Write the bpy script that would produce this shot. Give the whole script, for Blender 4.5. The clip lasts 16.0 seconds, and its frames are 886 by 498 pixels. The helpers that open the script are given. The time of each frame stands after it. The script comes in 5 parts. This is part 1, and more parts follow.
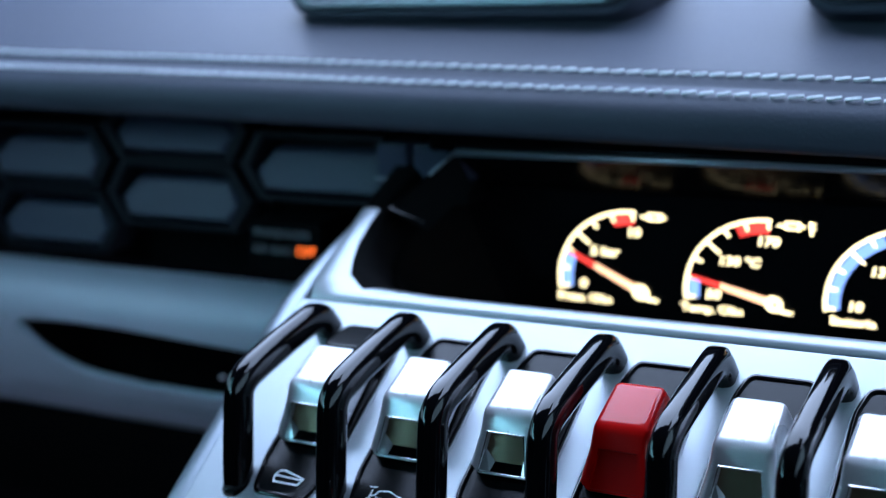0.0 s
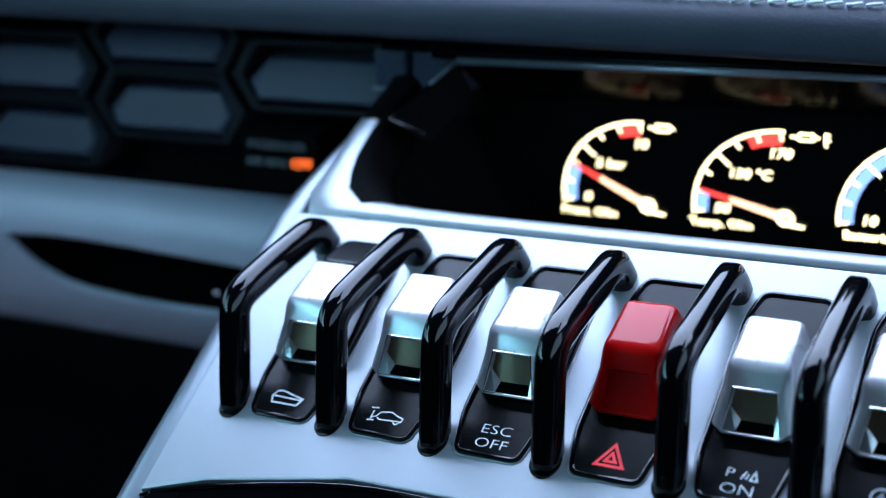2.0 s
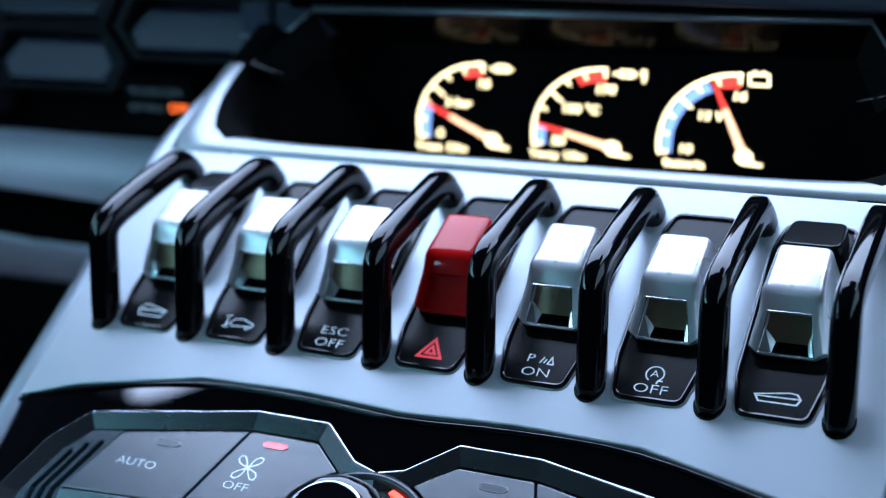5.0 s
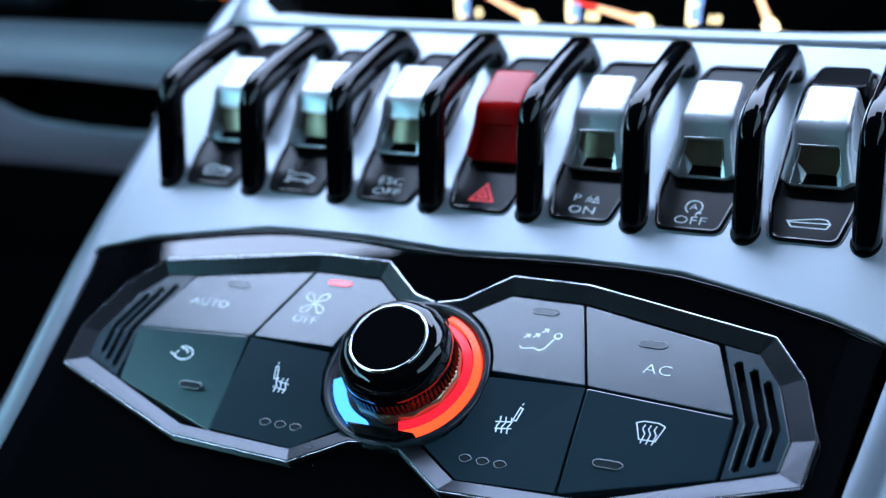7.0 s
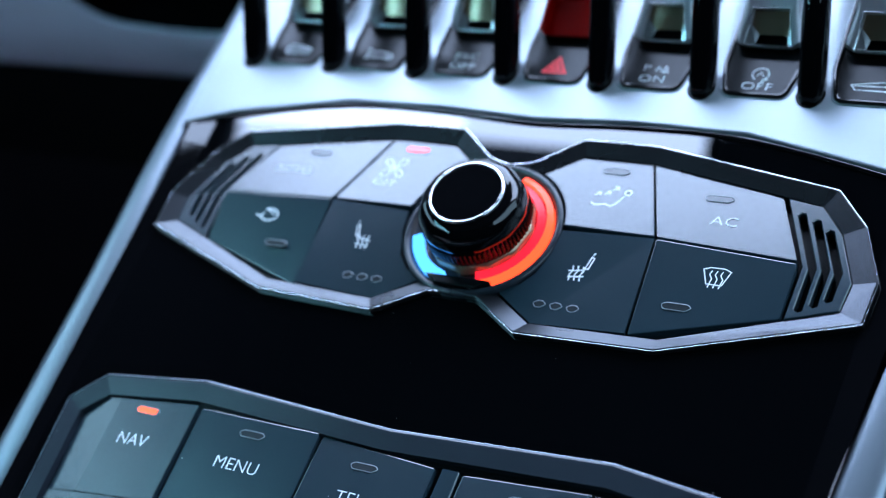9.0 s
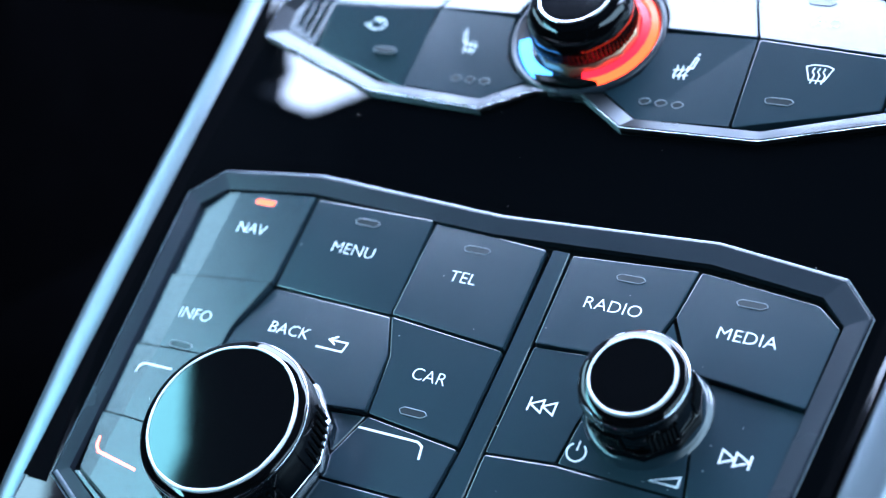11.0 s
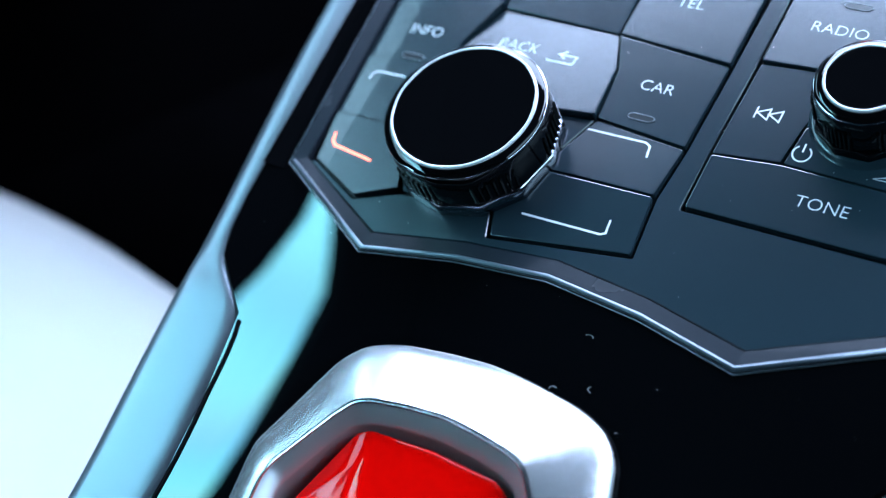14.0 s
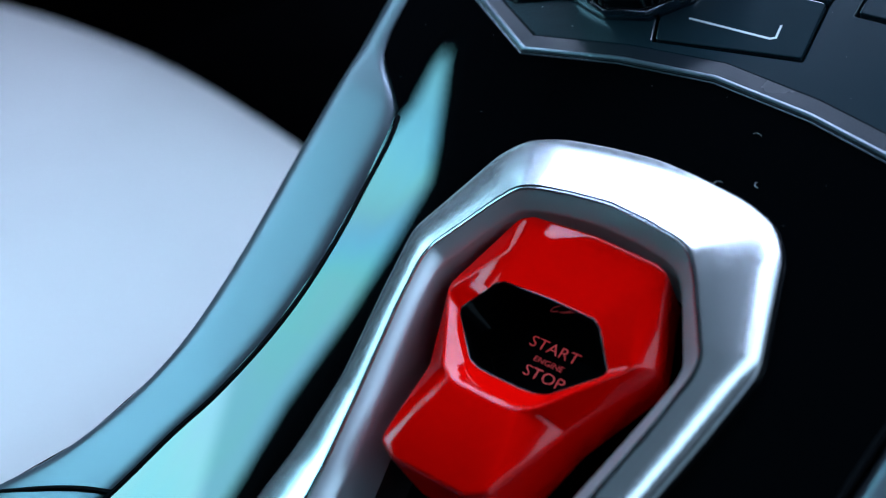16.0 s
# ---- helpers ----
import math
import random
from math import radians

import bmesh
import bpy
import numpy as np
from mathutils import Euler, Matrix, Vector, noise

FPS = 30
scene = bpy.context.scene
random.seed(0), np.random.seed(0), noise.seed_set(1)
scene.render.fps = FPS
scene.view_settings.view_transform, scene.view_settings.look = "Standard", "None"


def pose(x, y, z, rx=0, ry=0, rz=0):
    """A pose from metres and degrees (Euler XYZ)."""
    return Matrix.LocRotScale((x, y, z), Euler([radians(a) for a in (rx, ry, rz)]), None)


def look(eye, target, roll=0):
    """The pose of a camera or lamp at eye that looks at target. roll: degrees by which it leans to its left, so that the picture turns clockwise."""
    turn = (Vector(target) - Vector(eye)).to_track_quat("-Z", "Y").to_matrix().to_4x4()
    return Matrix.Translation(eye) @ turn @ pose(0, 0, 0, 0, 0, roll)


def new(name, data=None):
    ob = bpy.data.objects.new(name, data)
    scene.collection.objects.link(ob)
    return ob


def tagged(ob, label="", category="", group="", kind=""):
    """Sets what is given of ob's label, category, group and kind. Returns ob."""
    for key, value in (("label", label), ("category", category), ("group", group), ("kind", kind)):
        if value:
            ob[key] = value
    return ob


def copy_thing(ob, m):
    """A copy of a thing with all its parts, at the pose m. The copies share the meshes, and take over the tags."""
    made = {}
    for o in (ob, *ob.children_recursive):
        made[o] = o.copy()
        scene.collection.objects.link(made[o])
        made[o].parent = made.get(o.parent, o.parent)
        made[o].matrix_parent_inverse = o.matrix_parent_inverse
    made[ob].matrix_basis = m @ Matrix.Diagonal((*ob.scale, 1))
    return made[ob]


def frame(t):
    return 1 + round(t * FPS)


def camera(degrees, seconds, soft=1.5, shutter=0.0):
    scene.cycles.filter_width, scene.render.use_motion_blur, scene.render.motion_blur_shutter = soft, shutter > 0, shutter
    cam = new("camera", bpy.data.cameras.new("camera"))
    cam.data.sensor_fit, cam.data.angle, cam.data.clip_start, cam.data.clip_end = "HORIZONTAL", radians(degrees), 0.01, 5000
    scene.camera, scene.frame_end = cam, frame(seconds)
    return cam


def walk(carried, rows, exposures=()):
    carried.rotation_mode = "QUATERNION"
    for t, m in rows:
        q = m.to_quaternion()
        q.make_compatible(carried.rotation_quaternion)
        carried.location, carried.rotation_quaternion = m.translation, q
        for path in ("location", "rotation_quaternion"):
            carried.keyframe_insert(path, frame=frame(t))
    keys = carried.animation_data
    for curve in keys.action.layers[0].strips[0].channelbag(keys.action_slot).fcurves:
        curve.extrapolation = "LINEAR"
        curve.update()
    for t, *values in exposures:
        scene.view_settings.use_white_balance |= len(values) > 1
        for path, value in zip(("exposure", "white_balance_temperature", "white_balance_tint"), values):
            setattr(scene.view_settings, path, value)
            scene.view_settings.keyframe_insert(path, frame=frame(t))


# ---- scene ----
MM = 0.001
SLOPE = 32.0
# The console is a ramp: x across, y up the ramp, z off its face.
RAMP = pose(0, 0, 0.62, SLOPE)


def eye(x, y, z, turn, tilt, lean):
    """A camera pose on the ramp, in millimetres and degrees."""
    return RAMP @ pose(x * MM, y * MM, z * MM, 90 + tilt, 0, turn) @ pose(0, 0, 0, 0, 0, lean)


cam = camera(34.915, 16.0, soft=1.15)
cam.data.dof.use_dof = True
cam.data.dof.focus_distance = 0.342
cam.data.dof.aperture_fstop = 8.5
walk(cam, [
    (0, eye(122.8, -97.9, 270.0, 38.48, -39.23, -22.05)),
    (0.5, eye(110.2, -87.8, 262.2, 40.84, -40.33, -23.45)),
    (1, eye(106.4, -88.4, 260.2, 41.24, -41.62, -23.67)),
    (1.5, eye(107.2, -89.6, 260.3, 40.64, -42.26, -23.32)),
    (2, eye(113.3, -90.3, 262.7, 39.87, -42.75, -23.02)),
    (2.5, eye(124.1, -91.4, 264.8, 39.14, -43.13, -22.74)),
    (3, eye(136.7, -94.1, 263.3, 38.44, -42.94, -22.60)),
    (3.2, eye(141.3, -94.1, 265.9, 38.16, -43.27, -22.35)),
    (5.3, eye(159.5, -121.5, 274.9, 37.42, -44.76, -22.44)),
    (5.5, eye(159.3, -126.6, 275.1, 37.35, -44.97, -22.50)),
    (6, eye(157.9, -140.0, 276.9, 37.05, -45.59, -22.37)),
    (6.5, eye(160.9, -147.1, 277.0, 38.28, -46.05, -23.49)),
    (7, eye(162.5, -154.7, 279.0, 39.10, -46.43, -24.14)),
    (7.5, eye(164.7, -160.0, 279.7, 40.29, -46.64, -25.00)),
    (8, eye(166.7, -166.7, 279.6, 41.33, -46.62, -25.65)),
    (8.5, eye(169.3, -174.3, 278.2, 42.59, -46.59, -26.40)),
    (9, eye(167.1, -188.6, 276.4, 42.57, -46.83, -26.02)),
    (9.5, eye(166.5, -199.3, 276.6, 43.59, -47.75, -26.56)),
    (9.7, eye(165.8, -204.1, 275.1, 43.92, -47.87, -26.76)),
    (11.8, eye(161.0, -243.5, 280.1, 48.75, -50.18, -29.05)),
    (12, eye(161.3, -248.2, 279.7, 49.10, -50.07, -29.13)),
    (12.5, eye(159.3, -256.7, 280.9, 50.24, -50.49, -29.42)),
    (13, eye(155.6, -270.8, 280.6, 50.69, -50.60, -28.85)),
    (13.5, eye(151.7, -280.7, 282.3, 52.56, -51.43, -29.51)),
    (14, eye(150.6, -296.6, 278.3, 53.95, -51.30, -29.43)),
    (14.5, eye(147.8, -311.6, 274.2, 55.19, -51.48, -29.55)),
    (15, eye(143.7, -326.2, 268.6, 55.92, -51.62, -29.33)),
    (15.5, eye(143.1, -330.7, 269.3, 58.39, -52.38, -30.74)),
    (16, eye(145.3, -334.4, 267.4, 60.69, -51.97, -31.83)),
], exposures=[(0, 0.34), (2.0, 0.52), (3.2, 0.5), (5.5, 0.41), (7.5, 0.42), (8.5, 0.55), (9.5, 0.76), (11.8, 1.85), (12.6, 1.84), (13.0, 1.78), (13.5, 1.42), (14.0, 1.1), (15.0, 0.52), (16.0, 0.37)])

# ---- light ----
world = bpy.data.worlds.new("world")
scene.world = world
world.use_nodes = True
wn = world.node_tree
sky = wn.nodes.new("ShaderNodeTexSky")
sky.sky_type, sky.sun_disc = "NISHITA", False
sky.sun_elevation, sky.sun_rotation = radians(48), radians(200)
wn.links.new(sky.outputs[0], wn.nodes["Background"].inputs[0])
wn.nodes["Background"].inputs[1].default_value = 0.05


def window_light(name, m, wide, high, watts, colour):
    data = bpy.data.lights.new(name, "AREA")
    data.shape, data.size, data.size_y, data.energy, data.color = "RECTANGLE", wide, high, watts, colour
    ob = new(name, data)
    ob.matrix_world = m
    return ob


# windscreen: from the dashboard's far edge up to the header; side windows lean in towards the roof
window_light("windscreen_daylight", look((0.0, 0.545, 1.075), (0.0, 0.085, 0.155)), 1.15, 0.94, 30, (0.575, 0.755, 1.13))
# the bright sky fills the raked upper part of the passenger window, the duller street the part below it
rake = Matrix(((0, 0, -1, -0.52), (-0.876, -0.482, 0, -0.551), (-0.482, 0.876, 0, 1.073), (0, 0, 0, 1)))
window_light("passenger_window_daylight", rake, 0.76, 0.30, 7.2, (0.18, 0.625, 0.81))
window_light("passenger_window_low_daylight", look((-0.525, -0.385, 0.935), (0.0, -0.385, 0.934)), 0.99, 0.16, 2.02, (0.36, 0.68, 0.9))
# the windscreen's upper corner on the passenger side, behind the bowed header
window_light("windscreen_corner_daylight", look((-0.49, 0.08, 1.325), (-0.49, 0.081, 0.3)), 0.226, 0.14, 0.78, (0.575, 0.755, 1.13))
window_light("driver_window_daylight", look((0.64, -0.15, 0.97), (0.001, -0.15, 0.73)), 1.0, 0.31, 2.6, (0.46, 0.74, 1.0))


# ---- materials ----
def material(name, colour, rough=0.5, metal=0.0, coat=0.0, bump=0.0, bump_size=400.0, vary=0.12, vary_size=25.0,
             smear=0.06, emit=0.0, emit_colour=None, spec=0.5):
    """A surface with two scales of variation: broad tone, and fine grain in gloss and relief."""
    m = bpy.data.materials.new(name)
    m.use_nodes = True
    t, n = m.node_tree, m.node_tree.nodes
    b = n["Principled BSDF"]
    b.inputs["Metallic"].default_value = metal
    b.inputs["Specular IOR Level"].default_value = spec
    b.inputs["Coat Weight"].default_value = coat
    b.inputs["Coat Roughness"].default_value = 0.04
    where = n.new("ShaderNodeTexCoord")
    broad = n.new("ShaderNodeTexNoise")
    broad.inputs["Scale"].default_value, broad.inputs["Detail"].default_value = vary_size, 5
    t.links.new(where.outputs["Object"], broad.inputs["Vector"])
    tone = n.new("ShaderNodeMix")
    tone.data_type = "RGBA"
    tone.inputs["A"].default_value = (*[c * (1 - vary) for c in colour], 1)
    tone.inputs["B"].default_value = (*[min(1, c * (1 + vary)) for c in colour], 1)
    t.links.new(broad.outputs["Fac"], tone.inputs["Factor"])
    t.links.new(tone.outputs["Result"], b.inputs["Base Color"])
    fine = n.new("ShaderNodeTexNoise")
    fine.inputs["Scale"].default_value, fine.inputs["Detail"].default_value = bump_size, 3
    t.links.new(where.outputs["Object"], fine.inputs["Vector"])
    gloss = n.new("ShaderNodeMapRange")
    gloss.inputs["To Min"].default_value, gloss.inputs["To Max"].default_value = max(0.01, rough - smear), rough + smear
    t.links.new(broad.outputs["Fac"], gloss.inputs["Value"])
    t.links.new(gloss.outputs[0], b.inputs["Roughness"])
    if bump:
        relief = n.new("ShaderNodeBump")
        relief.inputs["Strength"].default_value, relief.inputs["Distance"].default_value = bump, 0.0004
        t.links.new(fine.outputs["Fac"], relief.inputs["Height"])
        t.links.new(relief.outputs[0], b.inputs["Normal"])
    if emit:
        b.inputs["Emission Color"].default_value = (*(emit_colour or colour), 1)
        b.inputs["Emission Strength"].default_value = emit
    return m


SILVER = material("silver_paint", (0.278, 0.31, 0.332), 0.36, 0.6, bump=0.06, bump_size=2500, vary=0.05)
RIM = material("satin_gunmetal", (0.036, 0.039, 0.044), 0.27, 0.8, bump=0.04, bump_size=2500, vary=0.06)
DARK_RIM = material("dark_satin_bezel", (0.016, 0.021, 0.028), 0.26, 0.0, bump=0.05, bump_size=3000, vary=0.1, spec=0.4)
GLOSS = material("piano_black", (0.002, 0.002, 0.0025), 0.04, smear=0.02, vary=0.2, spec=0.4)
GUARD = material("black_lacquered_metal", (0.0015, 0.0015, 0.002), 0.05, smear=0.02, vary=0.2, spec=0.24)
FILM = material("filmed_piano_black", (0.001, 0.0012, 0.0016), 0.014, spec=0.4, coat=0.7, smear=0.004)
FILM.node_tree.nodes["Principled BSDF"].inputs["Coat Roughness"].default_value = 0.01
for socket, value in (("Thin Film Thickness", 430.0), ("Thin Film IOR", 1.38)):
    FILM.node_tree.nodes["Principled BSDF"].inputs[socket].default_value = value
blotch = FILM.node_tree.nodes.new("ShaderNodeTexNoise")
blotch.inputs["Scale"].default_value, blotch.inputs["Detail"].default_value = 1.0, 2
where = FILM.node_tree.nodes.new("ShaderNodeTexCoord")
drawn = FILM.node_tree.nodes.new("ShaderNodeMapping")
drawn.inputs["Rotation"].default_value, drawn.inputs["Scale"].default_value = (0, 0, radians(-8)), (45, 10, 1)
FILM.node_tree.links.new(where.outputs["Object"], drawn.inputs["Vector"])
FILM.node_tree.links.new(drawn.outputs[0], blotch.inputs["Vector"])
depth = FILM.node_tree.nodes.new("ShaderNodeMapRange")
depth.inputs["From Min"].default_value, depth.inputs["From Max"].default_value = 0.3, 0.7
depth.inputs["To Min"].default_value, depth.inputs["To Max"].default_value = 340.0, 510.0
FILM.node_tree.links.new(blotch.outputs["Fac"], depth.inputs["Value"])
# the film thins out towards the upper end of the fascia
apart = FILM.node_tree.nodes.new("ShaderNodeSeparateXYZ")
FILM.node_tree.links.new(where.outputs["Object"], apart.inputs[0])
fade = FILM.node_tree.nodes.new("ShaderNodeMapRange")
fade.inputs["From Min"].default_value, fade.inputs["From Max"].default_value = -0.17, -0.25
FILM.node_tree.links.new(apart.outputs["Y"], fade.inputs["Value"])
spread = FILM.node_tree.nodes.new("ShaderNodeMath")
spread.operation = "MULTIPLY"
FILM.node_tree.links.new(depth.outputs[0], spread.inputs[0])
FILM.node_tree.links.new(fade.outputs[0], spread.inputs[1])
FILM.node_tree.links.new(spread.outputs[0], FILM.node_tree.nodes["Principled BSDF"].inputs["Thin Film Thickness"])
RAIL = material("satin_silver_rail", (0.185, 0.215, 0.245), 0.32, 0.65, bump=0.05, bump_size=2500, vary=0.05)
KEY = material("soft_touch_key_grey", (0.0135, 0.0275, 0.0365), 0.2, bump=0.1, bump_size=4000, vary=0.08, smear=0.02, spec=0.72)
PLATE = material("satin_black_plastic", (0.003, 0.0035, 0.004), 0.22, bump=0.05, bump_size=3000, spec=0.16)
CHROME = material("satin_chrome", (0.58, 0.59, 0.62), 0.28, 0.35, bump=0.02, vary=0.03)
BRIGHT = material("polished_chrome", (0.85, 0.86, 0.88), 0.08, 1.0, vary=0.02, smear=0.03)
RING = material("satin_silver_ring", (0.8, 0.82, 0.85), 0.38, 0.2, vary=0.03)
STEEL = material("dark_polished_steel", (0.42, 0.44, 0.48), 0.12, 1.0, vary=0.05)
SMOKE = material("smoked_polished_insert", (0.34, 0.24, 0.16), 0.22, 0.6, vary=0.1)
FLOOR = material("polished_nickel", (0.7, 0.73, 0.76), 0.24, 0.7)
LACQUER = material("red_lacquer", (0.68, 0.001, 0.0006), 0.6, coat=0.5, vary=0.05, spec=0.0)
LACQUER.node_tree.nodes["Principled BSDF"].inputs["Coat Roughness"].default_value = 0.02
RED = material("red_gloss_paint", (0.42, 0.001, 0.001), 0.4, coat=0.45, vary=0.05, spec=0.05)
CHROME_LINE = material("bright_edge_line", (0.6, 0.62, 0.65), 0.25, 1.0, vary=0.03)
PRINT = material("white_print", (0.78, 0.81, 0.84), 0.5, vary=0.04)
RED_PRINT = material("red_print", (0.75, 0.02, 0.03), 0.5, vary=0.04, emit=0.25)
DIM = material("lamp_lens_edge", (0.24, 0.26, 0.28), 0.3)
LEATHER = material("black_leather", (0.038, 0.044, 0.061), 0.55, bump=0.35, bump_size=900, vary=0.2, spec=0.16)
PALE = material("pale_grey_leather", (0.88, 0.85, 0.81), 0.55, bump=0.25, bump_size=900, vary=0.06, vary_size=12)
GREY_TRIM = material("grey_trim_leather", (0.44, 0.45, 0.55), 0.44, spec=0.6, bump=0.25, bump_size=900, vary=0.08)
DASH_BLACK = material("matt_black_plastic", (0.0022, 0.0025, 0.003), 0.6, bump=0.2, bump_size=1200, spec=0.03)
HONEY = material("dark_grey_trim_plastic", (0.028, 0.035, 0.062), 0.45, bump=0.1, bump_size=1500, spec=0.2)
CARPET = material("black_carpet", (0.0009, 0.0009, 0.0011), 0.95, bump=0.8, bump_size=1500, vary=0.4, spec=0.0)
LINER = material("dark_headliner", (0.003, 0.003, 0.0035), 0.9, bump=0.3, bump_size=1500, spec=0.05)
THREAD = material("pale_stitching", (0.6, 0.63, 0.66), 0.7)


# ---- building helpers ----
def part(name, bm, mat, parent=None, label="", smooth=None, soft=False):
    """Links a bmesh, whose numbers are millimetres on the ramp, as one mesh object."""
    if smooth is not None:
        for f in bm.faces:
            f.smooth = True
        for e in bm.edges:
            if len(e.link_faces) != 2:
                e.smooth = False
                continue
            turn = e.calc_face_angle(0)
            areas = sorted(f.calc_area() for f in e.link_faces)
            # broad flat faces keep their own shading beside narrow bevels
            e.smooth = turn < radians(smooth) and (soft or turn < radians(6) or areas[0] > 0.06 * areas[1])
    bmesh.ops.recalc_face_normals(bm, faces=bm.faces)
    me = bpy.data.meshes.new(name)
    bm.to_mesh(me)
    bm.free()
    me.transform(Matrix.Scale(MM, 4))
    me.materials.append(mat)
    ob = new(name, me)
    if parent:
        ob.parent = parent
    else:
        ob.matrix_world = RAMP
    if label:
        ob["label"] = label
    return ob


def thing(name, label, category, at=(0, 0, 0), turn=(0, 0, 0), group="", kind=""):
    """An empty at a thing's base, in millimetres on the ramp."""
    ob = new(name)
    ob.empty_display_size = 0.01
    ob.matrix_world = RAMP @ pose(*[c * MM for c in at], *turn)
    return tagged(ob, label, category, group, kind)


def rounded(poly, r, n=3):
    """The polygon with each corner rounded; r is one radius or one for each corner."""
    out = []
    k = len(poly)
    for i in range(k):
        a, b, c = Vector(poly[i - 1][:2]), Vector(poly[i][:2]), Vector(poly[(i + 1) % k][:2])
        rad = r[i] if isinstance(r, (list, tuple)) else r
        u, v = (a - b), (c - b)
        cut = min(rad, 0.45 * u.length, 0.45 * v.length)
        p, q = b + u.normalized() * cut, b + v.normalized() * cut
        for j in range(n + 1):
            s = j / n
            w = (1 - s) ** 2 * p + 2 * s * (1 - s) * b + s * s * q
            out.append((w.x, w.y))
    return out


def shrunk(poly, d):
    """The polygon moved in by d on every side."""
    area = sum(poly[i - 1][0] * poly[i][1] - poly[i][0] * poly[i - 1][1] for i in range(len(poly)))
    sign = 1 if area > 0 else -1
    out, k = [], len(poly)
    for i in range(k):
        a, b, c = Vector(poly[i - 1][:2]), Vector(poly[i][:2]), Vector(poly[(i + 1) % k][:2])
        u, v = (b - a).normalized(), (c - b).normalized()
        n1, n2 = Vector((-u.y, u.x)) * sign, Vector((-v.y, v.x)) * sign
        w = n1 + n2
        w = w / max(0.25, w.length_squared) * 2
        out.append((b.x + w.x * d, b.y + w.y * d))
    return out


def mirrored(poly):
    return [(-x, y) for x, y in reversed(poly)]


def slab(poly, low, high, bevel=0.0, segments=2, holes=(), bottom=True):
    """A plate with upright sides. low and high are numbers or functions of x and y."""
    lo = low if callable(low) else (lambda x, y: low)
    hi = high if callable(high) else (lambda x, y: high)
    bm = bmesh.new()
    edges = []
    for loop in (poly, *holes):
        vs = [bm.verts.new((x, y, hi(x, y))) for x, y in loop]
        edges += [bm.edges.new((vs[i - 1], vs[i])) for i in range(len(vs))]
    if holes:
        bmesh.ops.triangle_fill(bm, use_beauty=True, use_dissolve=False, edges=edges)
    else:
        bm.faces.new(vs)
    top = list(bm.faces)
    rim = [e for e in bm.edges if len(e.link_faces) == 1]
    pairs = {}
    for e in rim:
        for v in e.verts:
            if v not in pairs:
                pairs[v] = bm.verts.new((v.co.x, v.co.y, lo(v.co.x, v.co.y)))
    for e in rim:
        a, b = e.verts
        bm.faces.new((a, b, pairs[b], pairs[a]))
    bmesh.ops.recalc_face_normals(bm, faces=bm.faces)
    if bevel:
        bmesh.ops.bevel(bm, geom=rim, offset=bevel, segments=segments, affect="EDGES", profile=0.6, clamp_overlap=True)
    return bm


def loft(sections, closed=True, caps=True, bm=None):
    """A skin over sections of equally many points (x, y, z)."""
    bm = bm or bmesh.new()
    rows = [[bm.verts.new(p) for p in s] for s in sections]
    k = len(rows[0])
    for a, b in zip(rows, rows[1:]):
        for i in range(k if closed else k - 1):
            j = (i + 1) % k
            bm.faces.new((a[i], a[j], b[j], b[i]))
    if caps and closed:
        bm.faces.new(rows[0])
        bm.faces.new(list(reversed(rows[-1])))
    return bm


def lathe(profile, at=(0, 0), sides=48, wave=None):
    """A turned body round the z axis from (radius, height) pairs; wave(angle) scales the radius."""
    return loft([[(at[0] + r * (wave(a, z) if wave else 1) * math.cos(a), at[1] + r * (wave(a, z) if wave else 1) * math.sin(a), z)
                  for a in [2 * math.pi * i / sides for i in range(sides)]] for r, z in profile])


def tube(path, r, sides=8, bm=None, closed=False):
    """A round rod along a path of (x, y, z)."""
    pts = [Vector(p) for p in path]
    rings, k = [], len(pts)
    up = Vector((0.1, 0.2, 1)).normalized()
    for i in range(k):
        d = (pts[(i + 1) % k] - pts[i - 1]) if closed else (pts[min(i + 1, k - 1)] - pts[max(i - 1, 0)])
        d.normalize()
        s = d.cross(up)
        s = s.normalized() if s.length > 1e-4 else Vector((1, 0, 0))
        n = s.cross(d)
        rings.append([pts[i] + r * (math.cos(a) * s + math.sin(a) * n) for a in [2 * math.pi * j / sides for j in range(sides)]])
    if closed:
        rings.append(rings[0])
    return loft(rings, caps=not closed, bm=bm)


def smooth_path(points, steps=6):
    """A Catmull-Rom curve through the points."""
    p = [Vector(q) for q in points]
    p = [p[0] * 2 - p[1]] + p + [p[-1] * 2 - p[-2]]
    out = []
    for i in range(1, len(p) - 2):
        for s in range(steps):
            t = s / steps
            out.append(0.5 * (2 * p[i] + (p[i + 1] - p[i - 1]) * t + (2 * p[i - 1] - 5 * p[i] + 4 * p[i + 1] - p[i + 2]) * t * t
                              + (3 * p[i] - p[i - 1] - 3 * p[i + 1] + p[i + 2]) * t ** 3))
    return out + [p[-2]]


